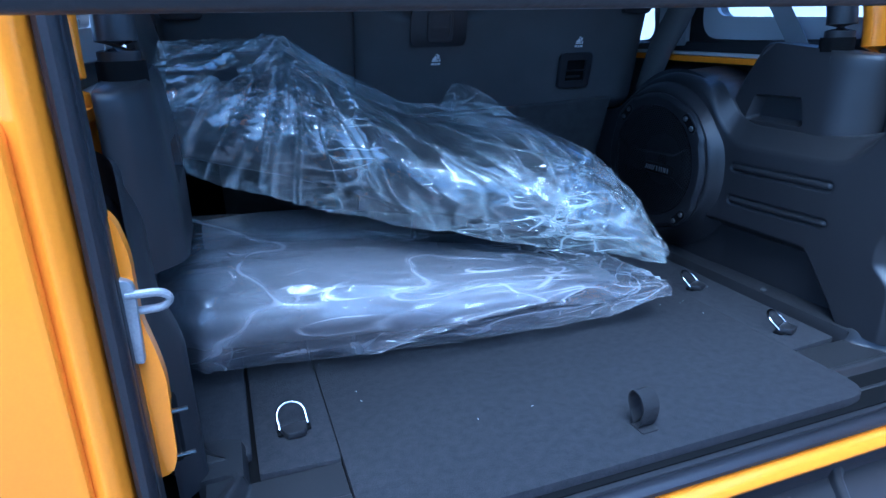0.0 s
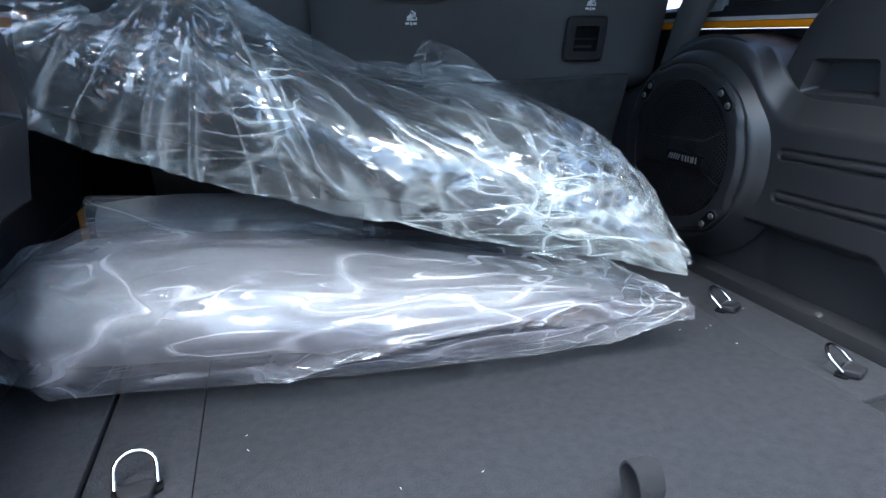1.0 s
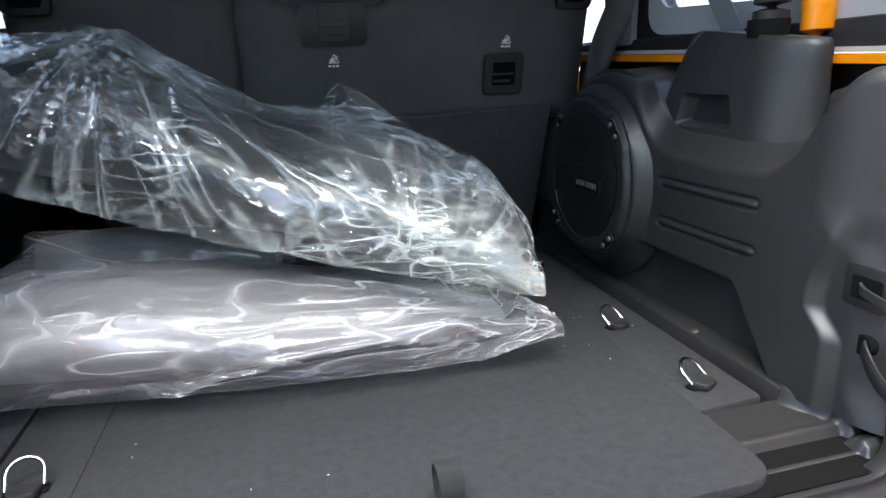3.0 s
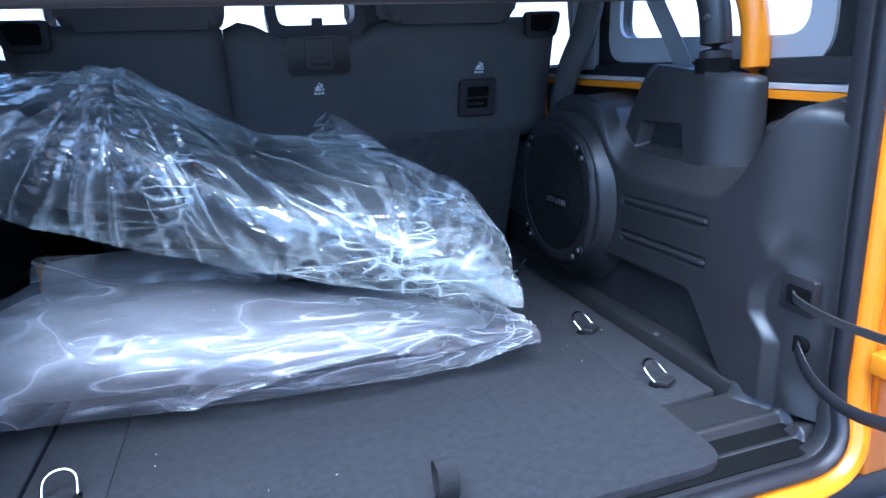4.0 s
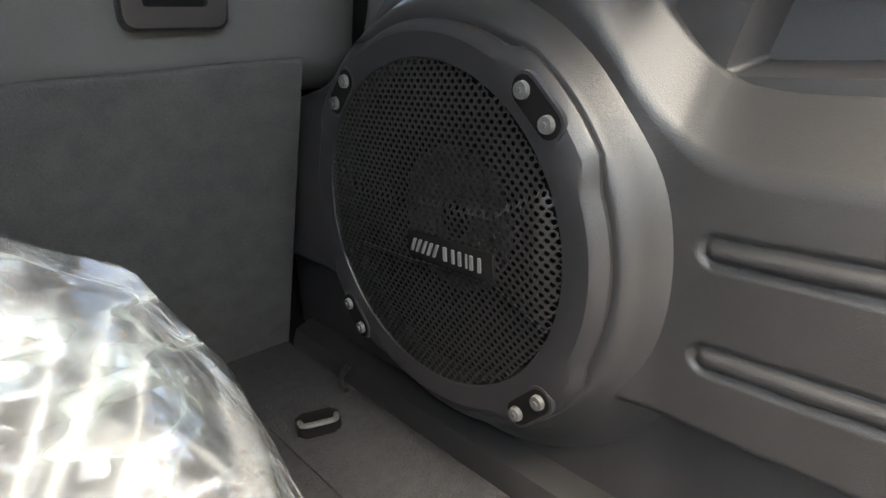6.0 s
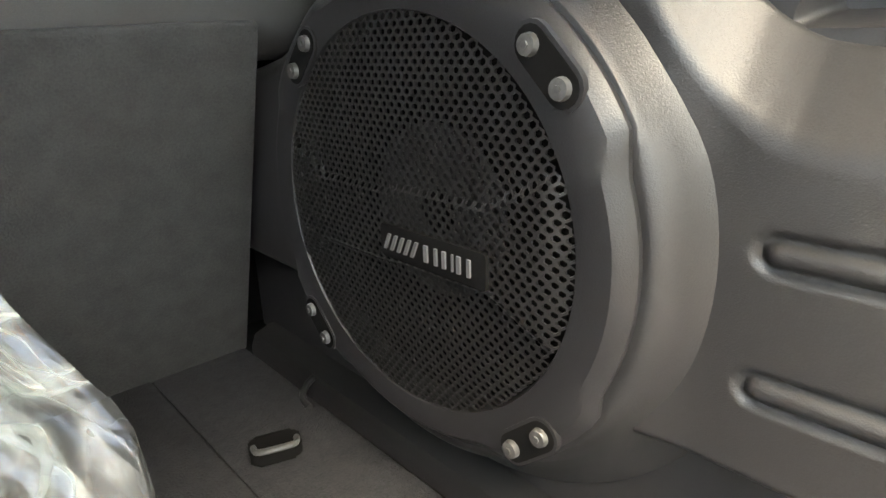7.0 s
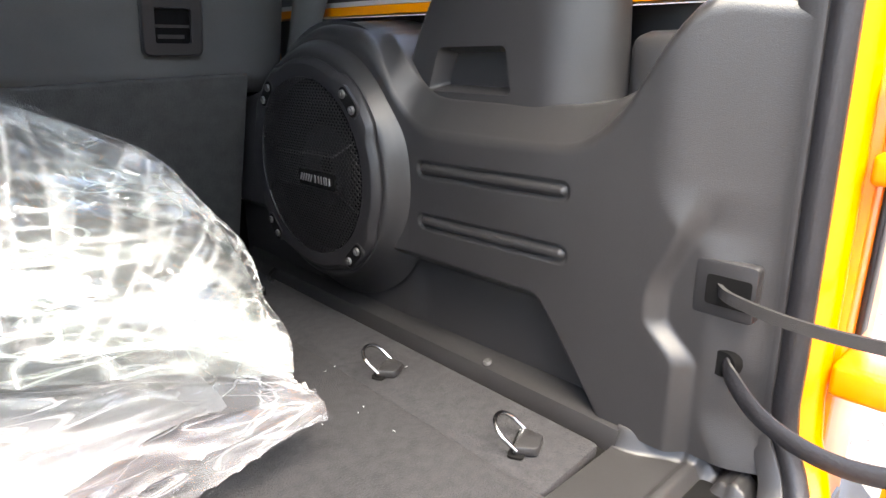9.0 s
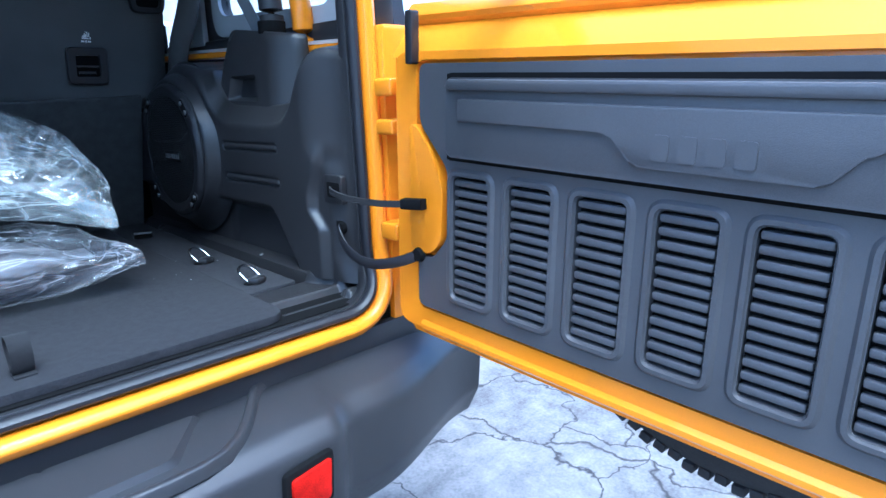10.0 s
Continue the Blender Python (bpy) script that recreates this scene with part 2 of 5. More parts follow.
def box(lo, hi, bevel=0.0, bm=None, seg=2):
    bm = bm or bmesh.new()
    v = [bm.verts.new((x, y, z)) for x in (lo[0], hi[0]) for y in (lo[1], hi[1]) for z in (lo[2], hi[2])]
    fs = [bm.faces.new([v[i] for i in f]) for f in ((0, 1, 3, 2), (4, 6, 7, 5), (0, 4, 5, 1), (2, 3, 7, 6), (0, 2, 6, 4), (1, 5, 7, 3))]
    if bevel:
        es = list({e for f in fs for e in f.edges})
        bmesh.ops.bevel(bm, geom=es, offset=bevel, segments=seg, affect="EDGES", profile=0.5)
    return bm


def prism(outline, axis, a, b, bevel=0.0, bm=None, seg=2):
    """A solid from an outline of 2D points in the plane across axis (x: (y, z), y: (x, z), z: (x, y)), from a to b."""
    bm = bm or bmesh.new()
    put = {"x": lambda p, c: (c, p[0], p[1]), "y": lambda p, c: (p[0], c, p[1]), "z": lambda p, c: (p[0], p[1], c)}[axis]
    lo = [bm.verts.new(put(p, a)) for p in outline]
    hi = [bm.verts.new(put(p, b)) for p in outline]
    n = len(outline)
    fs = [bm.faces.new(lo), bm.faces.new(hi[::-1])]
    fs += [bm.faces.new((lo[i], hi[i], hi[(i + 1) % n], lo[(i + 1) % n])) for i in range(n)]
    if bevel:
        es = list(fs[0].edges) + list(fs[1].edges)
        bmesh.ops.bevel(bm, geom=es, offset=bevel, segments=seg, affect="EDGES", profile=0.5)
    return bm


def rounded(pts, r, seg=5):
    """An outline with its corners rounded; r: one radius, or one for each corner."""
    out, n = [], len(pts)
    for i, p in enumerate(pts):
        p, a, b = Vector(p), Vector(pts[i - 1]), Vector(pts[(i + 1) % n])
        rr = r[i] if isinstance(r, (list, tuple)) else r
        if rr <= 0:
            out.append(tuple(p))
            continue
        u, w = (a - p), (b - p)
        d = min(rr, u.length * 0.49, w.length * 0.49)
        s, e = p + u.normalized() * d, p + w.normalized() * d
        for k in range(seg + 1):
            f = k / seg
            out.append(tuple((1 - f) ** 2 * s + 2 * f * (1 - f) * p + f * f * e))
    return out


def curve_through(pts, steps=8, closed=False):
    """A smooth run of points through the given ones."""
    P = [Vector(p) for p in pts]
    n, out = len(P), []
    last = n if closed else n - 1
    for i in range(last):
        p0 = P[i - 1] if (i or closed) else P[0]
        p1, p2 = P[i], P[(i + 1) % n]
        p3 = P[(i + 2) % n] if (closed or i + 2 < n) else P[-1]
        for k in range(steps):
            f = k / steps
            out.append(0.5 * (2 * p1 + (p2 - p0) * f + (2 * p0 - 5 * p1 + 4 * p2 - p3) * f * f + (3 * p1 - p0 - 3 * p2 + p3) * f ** 3))
    if not closed:
        out.append(P[-1])
    return out


def sweep(path, profile, up=(0, 0, 1), closed=False, bm=None, caps=True, fixed=None):
    """Sweep a closed 2D profile (sideways, upwards) along a 3D path. fixed: a constant 'up' in place of a carried one."""
    bm = bm or bmesh.new()
    path = [Vector(p) for p in path]
    n, rings = len(path), []
    for i, p in enumerate(path):
        a = path[i - 1] if (i or closed) else path[0]
        b = path[(i + 1) % n] if (i + 1 < n or closed) else path[-1]
        t = (b - a).normalized()
        side = t.cross(Vector(fixed or up))
        if side.length < 1e-4:
            side = t.cross(Vector((0, 1, 0)))
        side.normalize()
        w = side.cross(t).normalized()
        rings.append([bm.verts.new(p + side * x + w * y) for x, y in profile])
    m = len(profile)
    for i in range(n if closed else n - 1):
        r, s = rings[i], rings[(i + 1) % n]
        for k in range(m):
            bm.faces.new((r[k], s[k], s[(k + 1) % m], r[(k + 1) % m]))
    if caps and not closed:
        bm.faces.new(rings[0])
        bm.faces.new(rings[-1][::-1])
    return bm


def circle(r, n=12, sx=1.0, sy=1.0):
    return [(r * sx * math.cos(2 * math.pi * i / n), r * sy * math.sin(2 * math.pi * i / n)) for i in range(n)]


def grid(fn, nu, nv, bm=None, close_v=False):
    """A sheet of nu x nv quads from fn(u, v)."""
    bm = bm or bmesh.new()
    g = [[bm.verts.new(fn(i / nu, j / nv)) for j in range(nv if close_v else nv + 1)] for i in range(nu + 1)]
    for i in range(nu):
        for j in range(nv):
            k = (j + 1) % nv if close_v else j + 1
            bm.faces.new((g[i][j], g[i + 1][j], g[i + 1][k], g[i][k]))
    return bm


def wall_with_holes(outer, holes, axis, a, b, bm=None):
    """A plate with openings cut through it: outlines in the plane across axis, from a to b."""
    bm = bm or bmesh.new()
    put = {"x": lambda p, c: (c, p[0], p[1]), "y": lambda p, c: (p[0], c, p[1]), "z": lambda p, c: (p[0], p[1], c)}[axis]
    faces = []
    for c in (a, b):
        edges = []
        for loop in (outer, *holes):
            vs = [bm.verts.new(put(p, c)) for p in loop]
            edges += [bm.edges.new((vs[i], vs[(i + 1) % len(vs)])) for i in range(len(vs))]
        faces.append(edges)
        bmesh.ops.triangle_fill(bm, use_beauty=True, use_dissolve=False, edges=edges)
    for e1, e2 in zip(*faces):
        v1, v2 = e1.verts, e2.verts
        bm.faces.new((v1[0], v1[1], v2[1], v2[0]))
    return bm


# ---- the ground and the car's shell ----
def structure(name, bm, material, label, category, **k):
    return tagged(link_bm(name, bm, material, **k), label, category, kind="structure")


ground = structure("ground", grid(lambda u, v: ((u - 0.5) * 400, (v - 0.5) * 400, 0.0), 40, 40), CONCRETE,
                   "pale cracked concrete of an open yard", "ground")

FLOOR = 0.80


def smoothstep(a, b, x):
    f = max(0.0, min(1.0, (x - a) / (b - a)))
    return f * f * (3 - 2 * f)


# body floor below the carpet
structure("floor", box((-0.70, -0.06, 0.72), (0.70, 2.6, 0.784)), DARK, "black underfloor pan of the cargo bay", "floor")

# roof and cabin walls
structure("ceiling", box((-0.76, 0.02, 1.80), (0.76, 2.7, 1.86), 0.02), HEADLINER, "pale grey headliner of the hard top", "ceiling")
structure("wall_front", wall_with_holes([(-0.8, 0.4), (0.8, 0.4), (0.8, 1.84), (-0.8, 1.84)],
                                        [rounded([(-0.62, 1.2), (0.62, 1.2), (0.56, 1.7), (-0.56, 1.7)], 0.06)], "y", 2.66, 2.72),
          DARK, "dark dashboard bulkhead under the windscreen", "wall")
for side, word in ((1, "right"), (-1, "left")):
    x0, x1 = side * 0.705, side * 0.735
    outer = [(-0.03, 1.300), (2.7, 1.315), (2.7, 1.82), (0.04, 1.82)]
    quarter = rounded([(0.165, 1.362), (0.700, 1.386), (0.688, 1.68), (0.178, 1.68)], 0.045)
    door = rounded([(0.93, 1.335), (1.75, 1.335), (1.72, 1.70), (1.0, 1.70)], 0.05)
    front = rounded([(1.86, 1.335), (2.55, 1.335), (2.3, 1.70), (1.86, 1.70)], 0.05)
    structure("wall_" + word, wall_with_holes(outer, [quarter, door, front], "x", x0, x1), SMOOTH,
              "black inner wall of the hard top with window openings", "wall")
    structure("wall_lower_" + word, box((min(side * 0.72, side * 0.745), -0.04, 0.55), (max(side * 0.72, side * 0.745), 2.7, 1.262), 0.004), ORANGE,
              "orange painted body side", "wall")
    structure("trim_" + word, box((min(side * 0.69, side * 0.715), 0.02, 1.288), (max(side * 0.69, side * 0.715), 1.9, 1.330), 0.006), SMOOTH,
              "black weather strip below the quarter window", "trim")
    belt = prism([(0.0, 1.262), (0.93, 1.286), (2.6, 1.30), (2.6, 1.312), (0.93, 1.300), (0.0, 1.275)], "x", side * 0.655, side * 0.72)
    structure("body_ledge_" + word, belt, ORANGE, "orange painted body ledge under the window", "trim")
    lip = prism([(0.0, 1.2765), (0.93, 1.3015), (1.6, 1.311), (1.6, 1.3165), (0.93, 1.309), (0.0, 1.284)], "x", side * 0.664, side * 0.716)
    structure("ledge_strip_" + word, lip, GREYTRIM, "pale sealing strip along the body ledge", "trim")
    inner = prism([(0.02, 1.05), (1.06, 1.05), (1.06, 1.2885), (0.02, 1.2610)], "x", side * 0.697, side * 0.7195)
    structure("inner_trim_" + word, inner, PLASTIC, "black plastic trim inside the body below the window ledge", "trim")
    for k, hole in ((1, quarter), (2, door), (3, front)):
        w = thing("window_" + word + "_" + str(k), "clear side window of the hard top", "window", (side * 0.72, 0, 1.34), kind="structure")
        part("pane", prism(hole, "x", side * 0.722, side * 0.727), TINTED, w)
        if k == 1:
            ring = rounded([(0.120, 1.314), (0.742, 1.336), (0.726, 1.725), (0.136, 1.725)], 0.065, 6)
            part("window_frame", wall_with_holes(ring, [rounded([(0.167, 1.364), (0.698, 1.388), (0.686, 1.678), (0.180, 1.678)], 0.045)], "x", side * 0.6985, side * 0.7075), GREYTRIM, w, "pale grey inner window frame")

for side, word in ((1, "right"), (-1, "left")):
    lo, hi = sorted((side * 0.655, side * 0.704))
    structure("rear_pillar_" + word, box((lo, -0.035, 1.22), (hi, 0.012, 1.80), 0.010), SMOOTH, "black trimmed rear pillar of the hard top", "pillar")
for side, word in ((1, "right"), (-1, "left")):
    lo, hi = sorted((side * 0.686, side * 0.7035))
    structure("pillar_trim_" + word, box((lo, 0.785, 1.318), (hi, 0.900, 1.795), 0.006), GREYTRIM, "pale grey pillar trim beside the quarter window", "trim")
# added filler board that blacks out the bright seam between the seat backs
structure("seat_gap_filler", box((-0.70, 1.075, 0.80), (0.70, 1.11, 1.40), 0.004), DARK, "black filler board added behind the rear seats to shut out light", "partition")
# the pale yard wall and building far beyond the windows
structure("backdrop", box((-60, 38, -0.02), (60, 40, 7.5)), surface("pale far wall", (0.62, 0.62, 0.60), 0.9, vary=0.15, vary_size=0.3),
          "pale building far across the yard", "building")


# unseen wall added behind the camera to keep low sky light out
structure("sky_block_wall", box((-14, -7.6, -0.02), (14, -7.2, 4.6)), surface("green grey sky block", (0.17, 0.185, 0.165), 0.9, vary=0.3, vary_size=0.8),
          "unseen green grey wall added to block the low sky", "wall")


def rear_y(z):
    """How far back the rear opening's edge lies at a height."""
    return -0.078 + 0.034 * smoothstep(0.78, 0.87, z) + 0.02 * max(0.0, z - 0.93)


# ---- rear opening: orange frame, seal and sill ----
def opening_path(half, low, top, r, shift=0.0, steps=9):
    """The run round the rear opening, from the left top down, across the sill and up the right post."""
    def at(x, z):
        return (x, rear_y(z) + shift, z)
    left = half + 0.030
    pts = [(-left, top), (-left, 1.5), (-left, 1.2), (-left, 1.0), (-left, 0.93), (-left, 0.89), (-left, low + r)]
    pts += [(-left + r - r * math.cos(a), low + r - r * math.sin(a)) for a in [math.pi / 2 * i / steps for i in range(1, steps)]]
    pts += [(-left + r, low), (-half * 0.5, low), (0, low), (half * 0.5, low), (half - r, low)]
    pts += [(half - r + r * math.sin(a), low + r - r * math.cos(a)) for a in [math.pi / 2 * i / steps for i in range(1, steps)]]
    pts += [(half, low + r), (half, 0.89), (half, 0.93), (half, 1.0), (half, 1.2), (half, 1.5), (half, top)]
    return [at(x, z) for x, z in pts]


def ring_strip(path, profile):
    """Sweep a profile of (outwards from the opening, backwards) along the opening's run."""
    bm = bmesh.new()
    P = [Vector(p) for p in path]
    rings = []
    for i, p in enumerate(P):
        t = (P[min(i + 1, len(P) - 1)] - P[max(i - 1, 0)]).normalized()
        out = t.cross(Vector((0, 1, 0))).normalized()
        if out.dot(Vector((p.x, 0, p.z - 1.4))) < 0:
            out = -out
        rings.append([bm.verts.new(p + out * a + Vector((0, b, 0))) for a, b in profile])
    m = len(profile)
    for r, s in zip(rings, rings[1:]):
        for k in range(m):
            bm.faces.new((r[k], s[k], s[(k + 1) % m], r[(k + 1) % m]))
    return bm


run = opening_path(0.594, 0.775, 1.80, 0.075)
structure("door_seal", ring_strip(run, [(0.010 * math.cos(a) + 0.004, 0.013 * math.sin(a)) for a in [2 * math.pi * i / 10 for i in range(10)]]),
          RUBBER, "soft black rubber seal round the rear opening", "seal")
structure("scuff_plate", ring_strip(run, rounded([(-0.006, 0.010), (0.010, 0.008), (0.010, 0.030), (-0.006, 0.034)], 0.003, 2)), SMOOTH,
          "black plastic scuff trim inside the seal", "trim")
structure("opening_frame", ring_strip(run, rounded([(0.016, 0.02), (0.016, -0.006), (0.022, -0.020), (0.032, -0.027), (0.046, -0.017), (0.052, -0.006), (0.052, 0.02)], 0.004, 3)),
          ORANGE, "orange painted frame and sill of the rear opening", "frame")
structure("sill_skirt", box((-0.745, -0.078, 0.66), (0.745, -0.055, 0.7295), 0.004), BUMPER, "black plastic skirt between sill and bumper", "trim")
# rear corners of the body beside the opening
for side, word in ((1, "right"), (-1, "left")):
    lo, hi = sorted((side * (0.638 if side > 0 else 0.668), side * 0.760))
    structure("corner_post_" + word, prism(rounded([(lo, 0.70), (hi, 0.70), (hi, 1.30), (lo, 1.30)], 0.01, 2), "y", -0.074, -0.005, 0.006), ORANGE,
              "orange painted rear corner post", "post")


# ---- carpet floor ----
cargo = thing("cargo_floor", "dark charcoal carpeted load floor boards", "floor", (0, 0.4, FLOOR), kind="structure")
main = rounded([(-0.412, -0.050), (0.412, -0.050), (0.412, 1.02), (-0.412, 1.02)], [0.045, 0.045, 0, 0], 6)
part("floor_board", prism(main, "z", 0.785, FLOOR, 0.002), CARPET, cargo)
for side in (1, -1):
    strip = [(side * 0.4132, 0.104), (side * 0.524, 0.110), (side * 0.528, 1.02), (side * 0.4132, 1.02)]
    strip = strip if side > 0 else strip[::-1]
    part("side_board", prism(rounded(strip, 0.006, 2), "z", 0.785, FLOOR - 0.001, 0.0015), CARPET, cargo)
part("side_board", prism(rounded([(-0.5315, 0.16), (-0.5315, 1.02), (-0.71, 1.02), (-0.71, 0.25), (-0.60, 0.16)], 0.006, 2), "z", 0.785, FLOOR - 0.001, 0.0015), CARPET, cargo)


def corner_tray(side):
    t = thing("corner_tray", "black moulded plastic corner tray of the cargo bay", "trim", (side * 0.48, 0.05, 0.785), group="corner trays")

    def fn(u, v):
        y = -0.050 + 0.152 * v
        x = 0.415 + 0.175 * u
        z = 0.781 + 0.013 * smoothstep(0.010, 0.022, y) + 0.0035 * smoothstep(0.010, 0.002, abs(y - 0.026)) + 0.004 * smoothstep(0.008, 0.002, abs(y + 0.022))
        edge = 0.540 + 0.030 * smoothstep(0.10, 0.02, y)
        z += 0.024 * smoothstep(edge - 0.004, edge + 0.010, x) * smoothstep(-0.010, 0.018, y) * (1 - 0.25 * smoothstep(edge + 0.008, edge + 0.03, x))
        z += 0.016 * smoothstep(0.552, 0.562, x) * smoothstep(-0.042, -0.030, y) * smoothstep(0.004, -0.010, y)
        return (side * x, y, z)
    part("tray_floor", grid(fn, 80, 84), PLASTIC, t, angle=60)
    part("tray_base", box((min(side * 0.416, side * 0.588), -0.048, 0.766), (max(side * 0.416, side * 0.588), 0.100, 0.778)), DARK, t)
    return t


corner_tray(1)
corner_tray(-1)


# ---- moulded side panels ----
def top_line(y):
    """Height of the panel's upper edge along the car, softened."""
    return sum(top_raw(y + d) for d in (-0.026, -0.013, 0.0, 0.013, 0.026)) / 5


def top_raw(y):
    pts = [(-0.08, 1.250), (0.020, 1.262), (0.055, 1.270), (0.080, 1.252), (0.105, 1.195), (0.145, 1.142), (0.180, 1.128), (0.26, 1.126), (0.42, 1.128),
           (0.450, 1.140), (0.480, 1.176), (0.505, 1.218), (0.535, 1.243), (0.60, 1.258), (0.66, 1.262), (0.73, 1.242), (0.80, 1.205), (0.86, 1.16), (1.05, 1.12)]
    for (a, p), (b, q) in zip(pts, pts[1:]):
        if y <= b:
            return p + (q - p) * max(0.0, y - a) / (b - a)
    return pts[-1][1]


def panel_x(y, z, rear):
    """How far out the panel's face lies."""
    x = 0.544 + 0.006 * smoothstep(0.40, 0.0, abs(y - 0.05))
    bend = 0.078 - 0.036 * smoothstep(0.955, 0.905, z) - 0.034 * smoothstep(0.97, 1.08, z)
    x += 0.017 * smoothstep(bend + 0.010, bend - 0.012, y) * smoothstep(1.095, 1.045, z)
    x += (0.588 - x) * smoothstep(rear + 0.060 + 0.055 * smoothstep(1.00, 1.10, z), rear, y)
    # the sunken trapezoid over the wheel arch
    edge = 0.142 + 0.080 * (z - 0.82) / 0.11
    x += 0.034 * smoothstep(edge - 0.008, edge + 0.014, y) * smoothstep(0.943, 0.916, z)
    # two raised ribs, each in a shallow groove
    for z0 in (1.067, 0.994):
        away = math.hypot(max(0.0, abs(y - 0.308) - 0.113), z - z0 + 0.010 * (y - 0.308))
        x += 0.0036 * smoothstep(0.0120, 0.0085, away) - 0.0050 * smoothstep(0.0072, 0.0026, away)
    # the hollow towards the parcel shelf
    x -= 0.006 * smoothstep(0.45, 0.49, y)
    return x


def side_panel(side):
    p = thing("side_panel", "black grained plastic side panel of the cargo bay", "side panel", (side * 0.58, 0.4, FLOOR))
    nu, nv = 380, 190

    def fn(u, v):
        lip = 0.75
        rear = rear_y(0.808 + 0.44 * min(1.0, v / lip)) + 0.016 if side > 0 else 0.066
        y = rear + (1.05 - rear) * u
        top = top_line(y)
        if v <= lip:
            z = 0.808 + (top - 0.022 - 0.808) * v / lip
            x = panel_x(y, z, rear)
        else:
            f = (v - lip) / (1 - lip)
            # rolled edge, then a slope up to the bar cover and a shelf out to the body
            shelf = smoothstep(0.09, 0.19, y) * smoothstep(0.55, 0.47, y)
            a = min(1.0, f / 0.35) * radians(90 - 48 * shelf)
            up, out = min(1.0, max(0.0, f - 0.35) / 0.35), max(0.0, f - 0.70) / 0.30
            x = panel_x(y, top - 0.022, rear) + 0.022 * (1 - math.cos(a)) + 0.026 * up + out * (0.005 + 0.095 * smoothstep(0.02, 0.09, y))
            z = top - 0.022 + 0.022 * math.sin(a) + (0.004 + 0.034 * shelf) * up + 0.006 * out
        if side < 0:
            x += 0.030 + 0.105 * smoothstep(0.10, 0.24, y)
        return (side * x, y, z)
    part("panel_face", grid(fn, nu, nv), PLASTIC, p, angle=60)
    # foot ledge between the panel and the carpet
    led = [(0.538, 0.796), (0.544, 0.812), (0.566, 0.820), (0.60, 0.818), (0.60, 0.78), (0.538, 0.78)]
    bm = bmesh.new()
    r0 = [bm.verts.new((side * x, 0.098, z)) for x, z in led]
    r1 = [bm.verts.new((side * x, 1.02 if side > 0 else 0.18, z)) for x, z in led]
    for k in range(len(led)):
        bm.faces.new((r0[k], r1[k], r1[(k + 1) % 6], r0[(k + 1) % 6]))
    bm.faces.new(r0), bm.faces.new(r1)
    part("foot_ledge", bm, PLASTIC, p)
    if side < 0:
        part("foot_ledge", prism(rounded([(-0.560, 0.13), (-0.600, 0.13), (-0.718, 0.245), (-0.718, 1.02), (-0.676, 1.02), (-0.676, 0.265)], 0.006, 2), "z", 0.788, 0.822, 0.004), PLASTIC, p)
    return p


right_panel = side_panel(1)
part("ledge_end", sweep(curve_through([(0.514, 0.838, 0.801), (0.517, 0.856, 0.803), (0.527, 0.867, 0.808), (0.540, 0.871, 0.812)], 6), circle(0.0040, 8)), SMOOTH, right_panel, "black moulded end of the ledge")
bm = bmesh.new()
bmesh.ops.create_cone(bm, cap_ends=True, segments=14, radius1=0.0065, radius2=0.005, depth=0.004, matrix=pose(0.550, 0.303, 0.8185, 0, -14, 0))
part("ledge_screw", bm, SCREW, right_panel, "dull steel screw")
side_panel(-1)


# ---- subwoofer in the right panel ----
SUB_Y, SUB_Z = 0.652, 1.046


def sub_at(a, ry, rz, x):
    """A point on an oval round the subwoofer's middle."""
    y = SUB_Y + ry * math.cos(a)
    return (x, y, SUB_Z + rz * math.sin(a))


def sub_rings(rings, bm=None, n=96, cap=False):
    """Ovals joined one to the next: rows of (ry, rz, x)."""
    bm = bm or bmesh.new()
    loops = []
    for ry, rz, x, lb in rings:
        vs = []
        for i in range(n):
            a = 2 * math.pi * i / n
            k = 1 + lb * sum(smoothstep(0.36, 0.24, abs((a - c + math.pi) % (2 * math.pi) - math.pi)) for c in LOBES)
            vs.append(bm.verts.new(sub_at(a, ry * k, rz * k, x)))
        loops.append(vs)
    for r, s in zip(loops, loops[1:]):
        for i in range(n):
            bm.faces.new((r[i], s[i], s[(i + 1) % n], r[(i + 1) % n]))
    if cap:
        bm.faces.new(loops[-1])
    return bm


SCREWS = (((0.536, 1.163), (0.515, 1.142)), ((0.544, 0.916), (0.522, 0.936)), ((0.771, 1.146), (0.751, 1.166)), ((0.783, 0.938), (0.763, 0.917)))
LOBES = [math.atan2((a[1] + b[1]) / 2 - SUB_Z, (a[0] + b[0]) / 2 - SUB_Y) for a, b in SCREWS]
sub = thing("subwoofer", "black round subwoofer with perforated grille set in the side panel", "speaker", (0.52, SUB_Y, 0.86))
part("housing", sub_rings([(0.232, 0.222, 0.566, 0), (0.212, 0.206, 0.552, 0), (0.202, 0.194, 0.541, 0), (0.197, 0.188, 0.530, 0), (0.192, 0.182, 0.519, 0), (0.187, 0.176, 0.5145, 0.02), (0.183, 0.171, 0.5135, 0.04), (0.166, 0.156, 0.519, 0.04)]),
     PLASTIC, sub, "grained plastic housing ring", angle=70)
